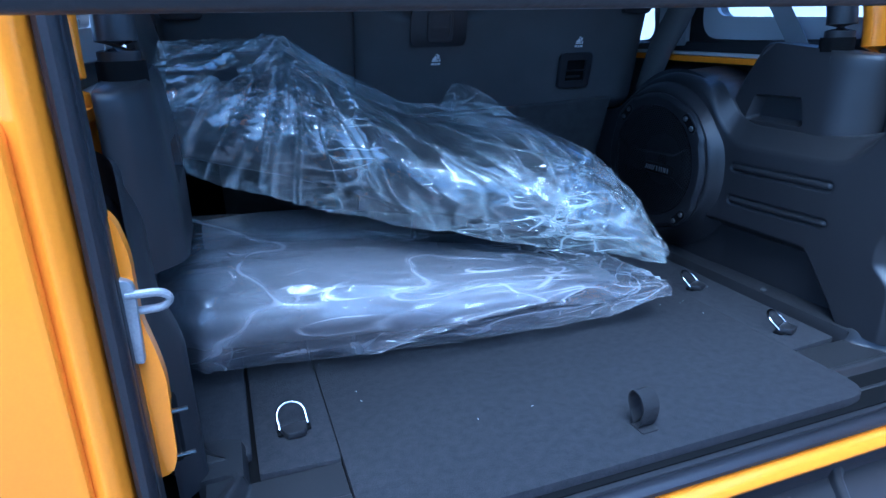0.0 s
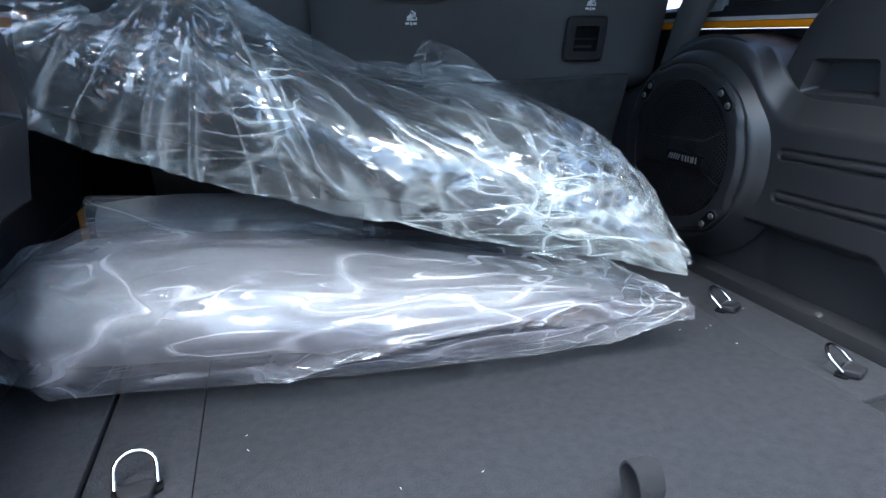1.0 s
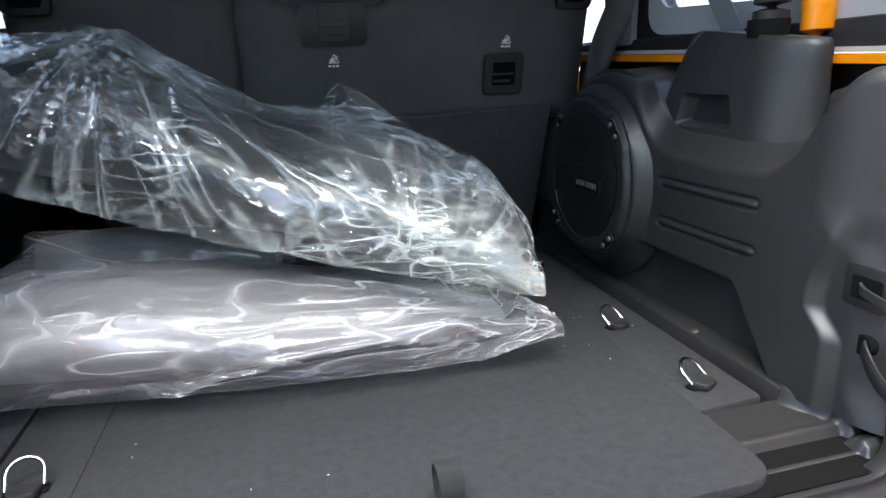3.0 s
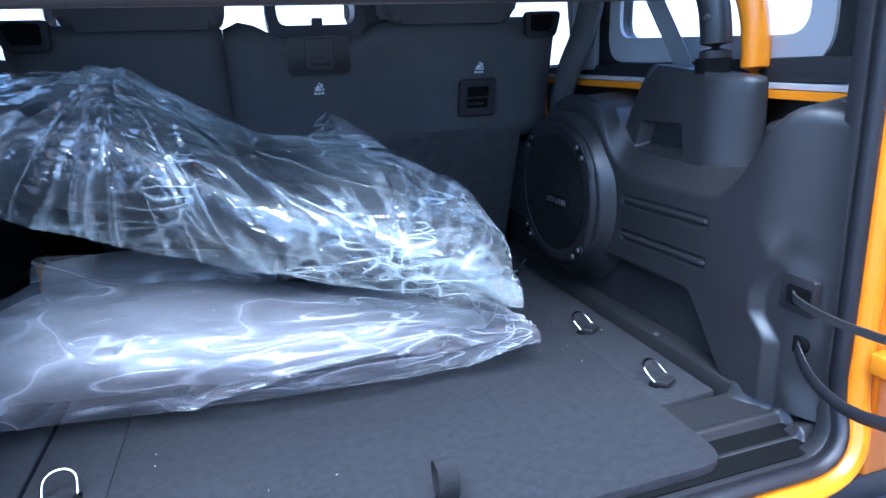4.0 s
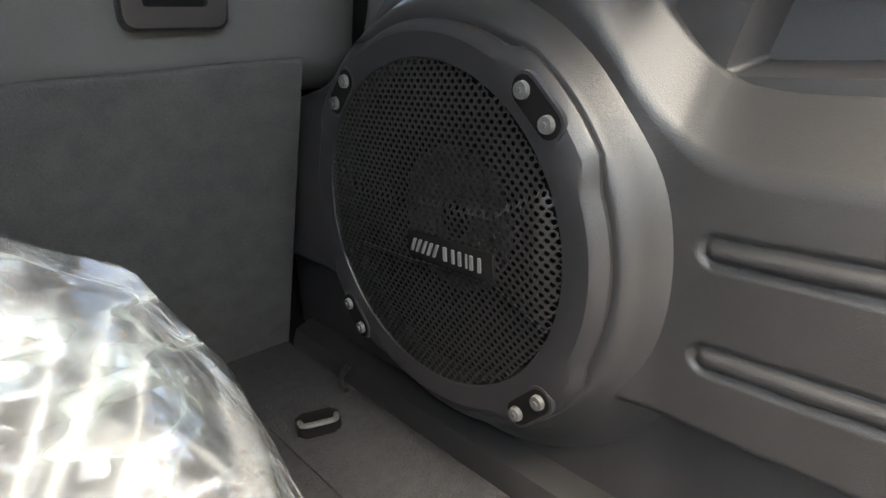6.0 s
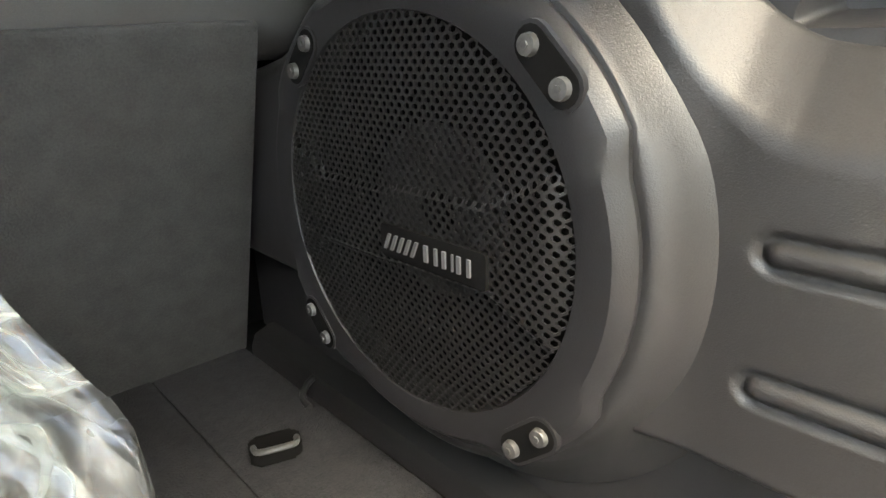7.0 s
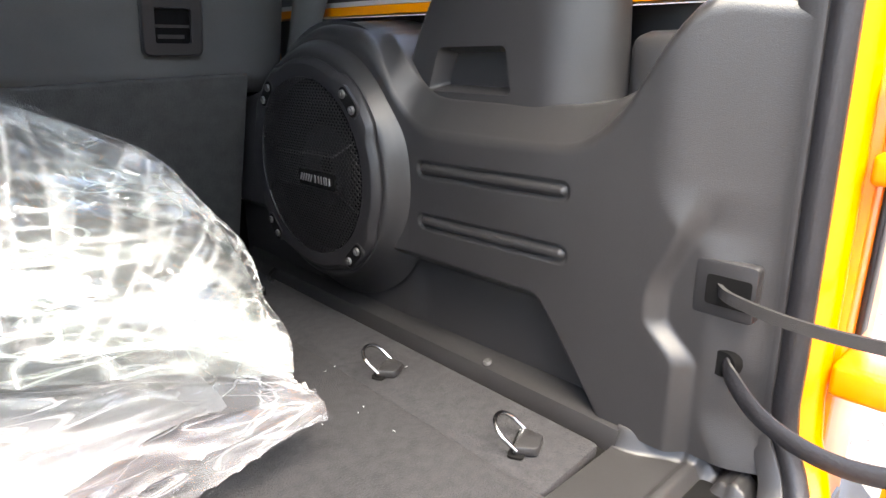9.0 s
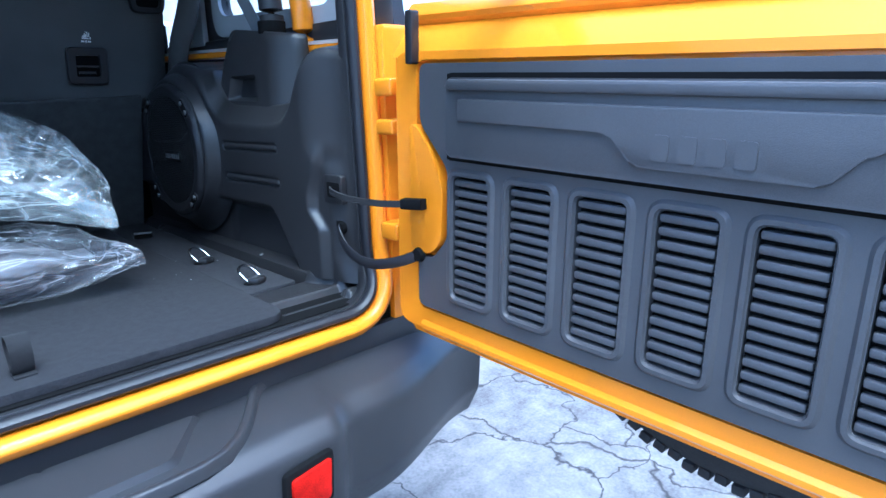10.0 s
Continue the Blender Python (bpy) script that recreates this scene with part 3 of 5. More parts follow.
part("flange", sub_rings([(0.1795, 0.1670, 0.519, 0.045), (0.1800, 0.1675, 0.5105, 0.045), (0.1785, 0.1660, 0.5080, 0.045), (0.1735, 0.1610, 0.5025, 0.04), (0.1705, 0.1585, 0.5010, 0.03),
                          (0.154, 0.1455, 0.5010, 0), (0.1480, 0.1395, 0.5022, 0), (0.1462, 0.1378, 0.506, 0), (0.1450, 0.1368, 0.530, 0)]), SMOOTH, sub, "smooth plastic flange", angle=24)
part("cone", sub_rings([(0.1455, 0.1370, 0.527, 0), (0.124, 0.116, 0.524, 0), (0.114, 0.107, 0.518, 0), (0.104, 0.097, 0.524, 0), (0.052, 0.050, 0.545, 0), (0.040, 0.038, 0.547, 0), (0.018, 0.017, 0.538, 0), (0.002, 0.002, 0.536, 0)], cap=True), DARK, sub, "black cone behind the grille", angle=80)


def grille_mesh():
    """A slightly domed sheet with rows of oval holes: each cell is a hexagon with a hole in it."""
    verts, faces = [], []
    py, pz = 0.0080, 0.0045
    rows, cols = int(0.285 / pz) + 3, int(0.30 / py) + 3

    def pt(y, z, depth=0.0):
        q = min(1.0, (y / 0.1465) ** 2 + (z / 0.138) ** 2)
        x = 0.5035 - 0.005 * (1 - q) ** 0.5 + depth
        # the raised band across the middle, flaring to both ends
        half = 0.026 + 0.50 * max(0.0, abs(y) - 0.085)
        x -= 0.0038 * smoothstep(half + 0.003, half - 0.003, abs(z + 0.004 * smoothstep(-0.02, 0.02, y))) * smoothstep(0.147, 0.125, abs(y))
        return (x, SUB_Y + y, SUB_Z + z)
    for r in range(-rows // 2, rows // 2 + 1):
        for c in range(-cols // 2, cols // 2 + 1):
            y0, z0 = (c + 0.5 * (r % 2)) * py, r * pz
            if (abs(y0) / 0.1465) ** 2 + (abs(z0) / 0.138) ** 2 > 0.985:
                continue
            hexa = [(0.5, 0.333), (0, 0.667), (-0.5, 0.333), (-0.5, -0.333), (0, -0.667), (0.5, -0.333)]
            base = len(verts)
            for hy, hz in hexa:
                verts.append(pt(y0 + hy * py, z0 + hz * pz * 1.5))
            for i in range(6):
                a = math.pi * (i + 0.5) / 3
                verts.append(pt(y0 + 0.36 * py * math.cos(a), z0 + 0.60 * pz * math.sin(a), 0.0002))
            for i in range(6):
                a = math.pi * (i + 0.5) / 3
                verts.append(pt(y0 + 0.33 * py * math.cos(a), z0 + 0.55 * pz * math.sin(a), 0.0016))
            for i in range(6):
                j = (i + 1) % 6
                faces.append((base + i, base + j, base + 6 + j, base + 6 + i))
                faces.append((base + 6 + i, base + 6 + j, base + 12 + j, base + 12 + i))
    me = bpy.data.meshes.new("grille")
    me.from_pydata([Vector(v) - base_of(sub) for v in verts], [], faces)
    me.materials.append(GRILLE)
    ob = new("grille", me)
    ob.parent = sub
    return tagged(ob, "black perforated metal grille", kind="stuff")


grille_mesh()


# badge: a small black plate with silver slashes and wordmark drawn as plain strokes
badge = part("badge", prism(rounded([(0.561, 1.021), (0.664, 1.021), (0.664, 1.046), (0.561, 1.046)], 0.004, 2), "x", 0.4930, 0.502, 0.001), DARK, sub, "small black badge plate")


def badge_bar(outline):
    part("badge_bar", prism(outline, "x", 0.4915, 0.4932), SILVER, badge, "silver bar of the maker's mark", smooth=False)


for k in range(5):
    y = 0.6590 - 0.0072 * k
    badge_bar([(y, 1.0280), (y - 0.0030, 1.0280), (y - 0.0085, 1.0395), (y - 0.0055, 1.0395)])
WIDTHS = (0.0085, 0.0060, 0.0070, 0.0030, 0.0075, 0.0065)
for k, w in enumerate(WIDTHS):
    y = 0.6160 - sum(WIDTHS[:k]) - 0.0016 * k
    badge_bar([(y, 1.0280), (y - w * 0.42, 1.0280), (y - w * 0.42, 1.0395), (y, 1.0395)])

# double pockets under the screws: low rims and near-black faces painted as recess shade
for (ya, za), (yb, zb) in SCREWS:
    d = Vector((yb - ya, zb - za)).normalized()
    e = Vector((-d.y, d.x))
    for r, x0, x1, mat, nm in ((0.0125, 0.4998, 0.5040, SMOOTH, "pocket_rim"), (0.0102, 0.4993, 0.5030, DARK, "pocket_shade")):
        out = []
        for c, s in ((Vector((ya, za)), -1), (Vector((yb, zb)), 1)):
            for i in range(9):
                a = math.pi * (i / 8 - 0.5)
                out.append(tuple(c + d * s * r * math.cos(a) + e * s * r * math.sin(a)))
        part(nm, prism(out, "x", x0, x1), mat, sub)

# screws on the painted pockets
for y, z in (p for pair in SCREWS for p in pair):
    bm = bmesh.new()
    bmesh.ops.create_cone(bm, cap_ends=True, segments=16, radius1=0.0062, radius2=0.0056, depth=0.004, matrix=pose(0.4975, y, z, 0, -90, 0))
    bmesh.ops.create_cone(bm, cap_ends=True, segments=6, radius1=0.0022, radius2=0.0022, depth=0.001, matrix=pose(0.4948, y, z, 0, -90, 0))
    part("screw", bm, SCREW, sub, "dull steel cap screw")


# ---- roll bar foot and bars ----
def loft(rings, bm=None):
    bm = bm or bmesh.new()
    L = [[bm.verts.new(p) for p in r] for r in rings]
    n = len(L[0])
    for r, s in zip(L, L[1:]):
        for i in range(n):
            bm.faces.new((r[i], s[i], s[(i + 1) % n], r[(i + 1) % n]))
    bm.faces.new(L[0])
    bm.faces.new(L[-1][::-1])
    return bm


def bar_foot(side):
    t = thing("roll_bar_cover", "black grained plastic cover over the foot of the roll bar", "bar cover", (side * 0.60, 0.29, 1.11), group="roll bar covers")
    HEIGHTS = (1.06, 1.125, 1.147, 1.165, 1.181, 1.20, 1.225, 1.25, 1.28, 1.300, 1.308, 1.311)
    front = [(1.09, 0.500), (1.147, 0.532), (1.181, 0.562), (1.24, 0.536), (1.32, 0.487)]

    def inner_x(z):
        return 0.579 + 0.012 * min(1.0, max(0.0, (z - 1.10) / 0.2))

    def outline(z):
        yf = next(p + (q - p) * (z - a) / (b - a) for (a, p), (b, q) in zip(front, front[1:]) if z <= b)
        yr, cut = 0.296 + 0.06 * (z - 1.10), 0.008 if z > 1.309 else (0.003 if z > 1.305 else 0.0)
        pts = [(inner_x(z) + cut, yf - cut), (0.650, yf - 0.01 - cut), (0.650, 0.243 + 0.03 * (z - 1.1) + cut), (0.622, 0.252 + 0.03 * (z - 1.1) + cut), (inner_x(z) + cut, yr + cut)]
        return rounded(pts, [0.014, 0, 0.010, 0.014, 0.030], 5)
    bm = bmesh.new()
    rings = [[bm.verts.new((x, y, z)) for x, y in outline(z)] for z in HEIGHTS]
    for r, q in zip(rings, rings[1:]):
        for i in range(len(r) - 1):
            bm.faces.new((r[i], q[i], q[i + 1], r[i + 1]))
    bm.faces.new(rings[-1])
    # the face towards the load space, with a hand recess sunk into it
    ends = [[bm.verts.new(r[0].co) for r in rings], [bm.verts.new(r[-1].co) for r in rings]]
    loop = ends[0] + ends[1][::-1]
    rim = rounded([(0.514, 1.149), (0.366, 1.147), (0.379, 1.205), (0.496, 1.205)], 0.009, 5)
    deep = rounded([(0.500, 1.157), (0.376, 1.155), (0.386, 1.198), (0.486, 1.198)], 0.007, 5)
    hole = [bm.verts.new((inner_x(z), y, z)) for y, z in rim]
    edges = [bm.edges.new((v[i], v[(i + 1) % len(v)])) for v in (loop, hole) for i in range(len(v))]
    bmesh.ops.triangle_fill(bm, use_beauty=True, use_dissolve=False, edges=edges)
    mid = [bm.verts.new((inner_x(z) + 0.006, y, z)) for y, z in [((p * 3 + r) / 4, (q * 3 + w) / 4) for (p, q), (r, w) in zip(rim, deep)]]
    back = [bm.verts.new((inner_x(z) + 0.026, y, z)) for y, z in deep]
    for r, q in ((hole, mid), (mid, back)):
        for i in range(len(r)):
            j = (i + 1) % len(r)
            bm.faces.new((r[i], r[j], q[j], q[i]))
    bm.faces.new(back)
    bmesh.ops.remove_doubles(bm, verts=bm.verts, dist=0.0002)
    for v in bm.verts:
        v.co.z -= 0.11 * max(0.0, 0.50 - v.co.y) * smoothstep(1.20, 1.30, v.co.z)
    bmesh.ops.translate(bm, verts=bm.verts, vec=(-0.005, -0.071, 0.018))
    if side < 0:
        bmesh.ops.scale(bm, vec=(-1, 1, 1), verts=bm.verts)
    part("cover", bm, PLASTIC, t, angle=42)
    # shoulder behind the cover
    part("shoulder", box((min(side * 0.625, side * 0.69), 0.105, 1.13), (max(side * 0.625, side * 0.69), 0.175, 1.235), 0.02, seg=3), PLASTIC, t)
    return t


def roll_bar(side):
    t = thing("roll_bar", "padded black roll bar tube rising from its cover", "roll bar", (side * 0.62, 0.28, 1.30), group="roll bars")
    path = curve_through([(side * 0.62, 0.285, 1.30), (side * 0.62, 0.285, 1.38), (side * 0.617, 0.32, 1.47), (side * 0.60, 0.46, 1.63), (side * 0.56, 0.9, 1.74), (side * 0.55, 1.8, 1.76)], 8)
    part("tube", sweep(path, circle(0.026, 14)), SMOOTH, t, angle=60)
    part("collar", sweep([(side * 0.62, 0.285, 1.308), (side * 0.62, 0.285, 1.334)], circle(0.030, 16)), DARK, t)
    bm = bmesh.new()
    bmesh.ops.create_cone(bm, cap_ends=True, segments=12, radius1=0.006, radius2=0.005, depth=0.006, matrix=pose(side * 0.593, 0.278, 1.40, 0, -90 * side, 0))
    part("bolt", bm, SCREW, t)
    return t


for side in (1, -1):
    bar_foot(side)
    roll_bar(side)
    o = thing("body_pillar", "orange painted inner body hoop beside the window", "pillar", (side * 0.69, 0.24, 1.26), group="body hoops")
    part("hoop", sweep(curve_through([(side * 0.680, 0.255, 1.22), (side * 0.680, 0.255, 1.35), (side * 0.678, 0.285, 1.45), (side * 0.67, 0.38, 1.58), (side * 0.66, 0.6, 1.70), (side * 0.66, 0.8, 1.79)], 8), circle(0.024, 12)), ORANGE, o, angle=60)
    b = thing("seat_belt", "grey woven seat belt hanging beside the window", "seat belt", (side * 0.64, 0.45, 1.24), group="seat belts")
    part("webbing", sweep([(side * 0.655, 0.36, 1.26), (side * 0.650, 0.42, 1.35), (side * 0.64, 0.58, 1.57), (side * 0.63, 0.66, 1.72)], [(-0.022, -0.0008), (0.022, -0.0008), (0.022, 0.0008), (-0.022, 0.0008)], fixed=(1, 0, 0)), BELT, b)
    p = thing("black_pillar_cover", "black cloth wrapped bar beside the seat back", "pillar", (side * 0.60, 0.93, 1.1), group="bar covers")
    part("sleeve", sweep(curve_through([(side * 0.615, 0.84, 1.20), (side * 0.620, 0.80, 1.31), (side * 0.64, 0.73, 1.46), (side * 0.65, 0.68, 1.76)], 6), circle(0.03, 10, 0.7, 1.2)), SEAT_VINYL, p, angle=60)


# ---- rear seat backs ----
def seat_y(z):
    """Where the back of the seat stands at a height."""
    return 0.8905 - 0.2345 * (z - 1.18) if z > 1.18 else 0.8905 - 0.433 * (z - 1.18)


def seat_back(x0, x1, label, crest):
    t = thing("rear_bench", label, "seat", ((x0 + x1) / 2, 1.0, FLOOR), group="rear seat backs")
    n = 24
    upper = [(0.930, 1.150), (0.893, 1.180), (0.845, 1.385), (0.838, 1.42), (0.85, 1.445), (0.89, 1.458), (0.95, 1.445), (1.03, 1.150)]
    upper = rounded(upper, 0.014, 3)
    bm = bmesh.new()
    rings = []
    for i in range(n + 1):
        f = i / n
        x = x0 + (x1 - x0) * f
        e = min(f, 1 - f) * (x1 - x0)
        inset = 0.022 * (1 - smoothstep(0, 0.035, e)) ** 2
        dip = crest(x)
        rings.append([bm.verts.new((x, y + inset * (1 if y < 0.93 else -1), z - (inset * 0.6 + dip) * smoothstep(1.36, 1.44, z))) for y, z in upper])
    m = len(upper)
    for r, s in zip(rings, rings[1:]):
        for k in range(m):
            bm.faces.new((r[k], s[k], s[(k + 1) % m], r[(k + 1) % m]))
    bm.faces.new(rings[0]), bm.faces.new(rings[-1][::-1])
    part("upper_back", bm, SEAT_VINYL, t, "grey black cloth covered upper back", angle=50)
    rings = []
    for i in range(n + 1):
        x = max(-0.53, x0 + 0.001) + (min(0.53, x1 - 0.001) - max(-0.53, x0 + 0.001)) * i / n
        top = 1.168 + 0.018 * min(1.0, abs(x) / 0.5)
        y = seat_y(top) - 0.006
        low = rounded([(1.02, 0.795), (y + 0.003, top - 0.012), (y, top), (y + 0.02, top + 0.003), (y + 0.13, top - 0.01), (1.14, 0.795)], 0.006, 3)
        rings.append([(x, p, q) for p, q in low])
    part("lower_flap", loft(rings), SEAT_CARPET, t, "dark carpet covered lower flap", angle=50)
    return t


seat_l = seat_back(-0.612, -0.1925, "dark cloth rear seat back, narrow part", lambda x: 0.0)
seat_r = seat_back(-0.1915, 0.612, "dark cloth rear seat back, wide part with child seat anchors", lambda x: 0.03 * smoothstep(0.17, 0.10, x) * smoothstep(-0.15, -0.07, x))


def on_seat(x, z, lift=0.0):
    return (x, seat_y(z) - lift, z)


def seat_plate(outline, lift0, lift1, bm=None, bevel=0.0):
    """A flat plate lying on the seat's sloping back: outline of (x, z)."""
    bm = bm or bmesh.new()
    a = [bm.verts.new(on_seat(x, z, lift0)) for x, z in outline]
    b = [bm.verts.new(on_seat(x, z, lift1)) for x, z in outline]
    n = len(a)
    fs = [bm.faces.new(a), bm.faces.new(b[::-1])] + [bm.faces.new((a[i], b[i], b[(i + 1) % n], a[(i + 1) % n])) for i in range(n)]
    if bevel:
        bmesh.ops.bevel(bm, geom=list(fs[1].edges), offset=bevel, segments=2, affect="EDGES", profile=0.5)
    return bm


def frame_plate(outer, inner, lift, bm=None):
    bm = bm or bmesh.new()
    rows = []
    for loop, l in ((outer, -0.002), (outer, lift * 0.7), ([((x * 7 + p) / 8, (z * 7 + q) / 8) for (x, z), (p, q) in zip(outer, inner)], lift), (inner, lift), (inner, 0.001)):
        rows.append([bm.verts.new(on_seat(x, z, l)) for x, z in loop])
    n = len(outer)
    for r, s in zip(rows, rows[1:]):
        for i in range(n):
            bm.faces.new((r[i], s[i], s[(i + 1) % n], r[(i + 1) % n]))
    return bm


def rect(x0, x1, z0, z1, r, seg=4):
    return rounded([(x0, z0), (x1, z0), (x1, z1), (x0, z1)], r, seg)


def anchor_pocket(x0, x1, z0, z1, m, name, rim):
    """A moulded bezel with a near-black plate painted as the pocket's shade and a wire bar across it."""
    part(name, frame_plate(rect(x0, x1, z0, z1, 0.014), rect(x0 + m, x1 - m, z0 + m, z1 - m, 0.004), rim), SMOOTH, seat_r, "moulded black bezel")
    # flat plate on the seat back, near-black in place of a shaded hollow
    part("pocket", seat_plate(rect(x0 + m * 0.8, x1 - m * 0.8, z0 + m * 0.8, z1 - m * 0.8, 0.004), -0.001, 0.0030), DARK, seat_r)
    zc, w = (z0 + z1) / 2, 0.0022
    bm = seat_plate([(x0 + m, zc - w), (x1 - m, zc - w), (x1 - m, zc + w), (x0 + m, zc + w)], 0.0030, 0.0055)
    part("anchor_bar", bm, GRILLE, seat_r)
    for dz in (-0.3,):
        zz = zc + dz * (z1 - z0 - 2 * m)
        part("pocket_rib", seat_plate([(x0 + m * 1.3, zz - 0.003), (x1 - m * 1.5, zz - 0.003), (x1 - m * 1.5, zz + 0.003), (x0 + m * 1.3, zz + 0.003)], 0.0030, 0.0042), SMOOTH, seat_r)


anchor_pocket(0.352, 0.450, 1.217, 1.310, 0.0200, "anchor_bezel", 0.010)
part("latch_plate", seat_plate(rect(-0.062, 0.080, 1.334, 1.420, 0.016), -0.004, 0.004, bevel=0.002), SMOOTH, seat_r, "wide moulded latch plate")
anchor_pocket(-0.022, 0.044, 1.345, 1.415, 0.010, "latch_bezel", 0.007)


def tether_mark(x, z, s=0.012):
    """The printed child seat tether sign: a seat outline above a hook, in white strokes."""
    bm = bmesh.new()
    shapes = [[(-1, -1.0), (-0.35, -1.0), (-0.35, -0.65), (-1, -0.65)], [(-0.15, -1.1), (0.15, -1.1), (0.15, -0.6), (-0.15, -0.6)], [(0.35, -1.0), (0.95, -1.0), (0.95, -0.65), (0.35, -0.65)],
              [(-0.9, -0.35), (0.55, -0.35), (0.55, -0.1), (-0.75, -0.1)], [(-0.75, -0.05), (0.1, -0.05), (0.1, 0.5), (-0.2, 0.9), (-0.35, 0.5), (-0.7, 0.3)],
              [(0.2, 0.0), (0.35, 0.0), (0.35, 1.1), (-0.1, 1.2), (-0.1, 1.05), (0.2, 0.95)], [(0.5, 0.15), (0.65, 0.15), (0.75, 0.9), (0.45, 1.0)], [(0.65, -0.35), (0.95, -0.35), (0.95, 0.2), (0.8, 0.2)]]
    for sh in shapes:
        seat_plate([(x + p * s, z + q * s) for p, q in sh], 0.0008, 0.0016, bm=bm)
    part("tether_sign", bm, WHITE, seat_r, "small white printed tether sign", smooth=False)


tether_mark(0.005, 1.304)
tether_mark(0.403, 1.335)


def headrest(x, w, z, open_frame):
    t = thing("headrest", "black rear headrest standing above the seat back", "headrest", (x, 0.90, 1.44), group="rear headrests")
    out = rounded([(x - w, z), (x + w, z), (x + w * 1.08, z + 0.06), (x + w * 0.9, z + 0.19), (x - w * 0.9, z + 0.19), (x - w * 1.08, z + 0.06)], 0.03, 5)
    inn = rounded([(x - w * 0.78, z + 0.03), (x + w * 0.78, z + 0.03), (x + w * 0.85, z + 0.06), (x + w * 0.7, z + 0.16), (x - w * 0.7, z + 0.16), (x - w * 0.85, z + 0.06)], 0.025, 5)
    if open_frame:
        part("shell", wall_with_holes(out, [inn], "y", 0.86, 0.93), SMOOTH, t, "open black plastic frame")
        part("tongue", box((x - 0.012, 0.855, z + 0.0), (x + 0.012, 0.875, z + 0.045), 0.003), SMOOTH, t)
    else:
        part("cushion", prism(out, "y", 0.84, 0.95, 0.02, seg=3), SEAT_VINYL, t)
    for s in (-1, 1):
        part("post", sweep([(x + s * 0.04, 0.90, z - 0.03), (x + s * 0.04, 0.90, z + 0.03)], circle(0.006, 8)), CHROME, t)
    return t


headrest(0.015, 0.105, 1.415, True)
headrest(-0.345, 0.155, 1.440, False)
headrest(0.335, 0.155, 1.440, False)
for x, t in ((0.560, seat_r), (-0.560, seat_l)):
    o = rounded([(x - 0.042, 1.402), (x + 0.042, 1.402), (x + 0.050, 1.462), (x - 0.050, 1.462)], 0.015, 4)
    i = rounded([(x - 0.030, 1.416), (x + 0.030, 1.416), (x + 0.034, 1.456), (x - 0.034, 1.456)], 0.010, 4)
    part("release_handle", frame_plate(o, i, 0.012), SMOOTH, t, "black release handle loop")
    # near-black plate painted as the shade inside the loop
    part("handle_pocket_shade", seat_plate(i, 0.0, 0.002), DARK, t)


# ---- front seats, dark beyond the rear bench ----
def front_seat(x):
    t = thing("front_seat", "dark front seat seen past the rear headrests", "seat", (x, 1.80, FLOOR), group="front seats")
    back = rounded([(x - 0.24, 0.82), (x + 0.24, 0.82), (x + 0.25, 1.20), (x + 0.19, 1.47), (x - 0.19, 1.47), (x - 0.25, 1.20)], 0.06, 5)
    part("backrest", prism(back, "y", 1.74, 1.88, 0.03, seg=3), SEAT_VINYL, t)
    rest = rounded([(x - 0.13, 1.50), (x + 0.13, 1.50), (x + 0.12, 1.68), (x - 0.12, 1.68)], 0.04, 5)
    part("headrest", prism(rest, "y", 1.76, 1.86, 0.03, seg=3), SEAT_VINYL, t)
    for d in (-0.05, 0.05):
        part("post", sweep([(x + d, 1.81, 1.44), (x + d, 1.81, 1.53)], circle(0.006, 8)), CHROME, t)
    part("cushion", prism(rounded([(1.80, 0.80), (2.30, 0.80), (2.30, 0.97), (1.80, 0.93)], 0.04, 4), "x", x - 0.24, x + 0.24, 0.02), SEAT_VINYL, t)
    return t


front_seat(0.37)
front_seat(-0.37)


# ---- plastic bags ----
def key(table, f):
    """Values between the rows (f, values...) of a table."""
    for a, b in zip(table, table[1:]):
        if f <= b[0]:
            k = (f - a[0]) / (b[0] - a[0])
            k = k * k * (3 - 2 * k) * 0.5 + k * 0.5
            return [p + (q - p) * k for p, q in zip(a[1:], b[1:])]
    return list(table[-1][1:])


def ridged(p, s, stretch=(1, 1, 1)):
    q = Vector((p[0] * stretch[0], p[1] * stretch[1], p[2] * stretch[2])) * s
    return 1 - 2 * abs(noise.noise(q))


def crumple(p, amount):
    v = 0.62 * ridged(p, 6.0, (0.8, 1, 1.4)) + 0.20 * ridged(p + Vector((3, 1, 7)), 14.0, (1.2, 1, 0.7)) + 0.04 * ridged(p + Vector((9, 4, 2)), 37.0)
    return amount * (v - 0.35)


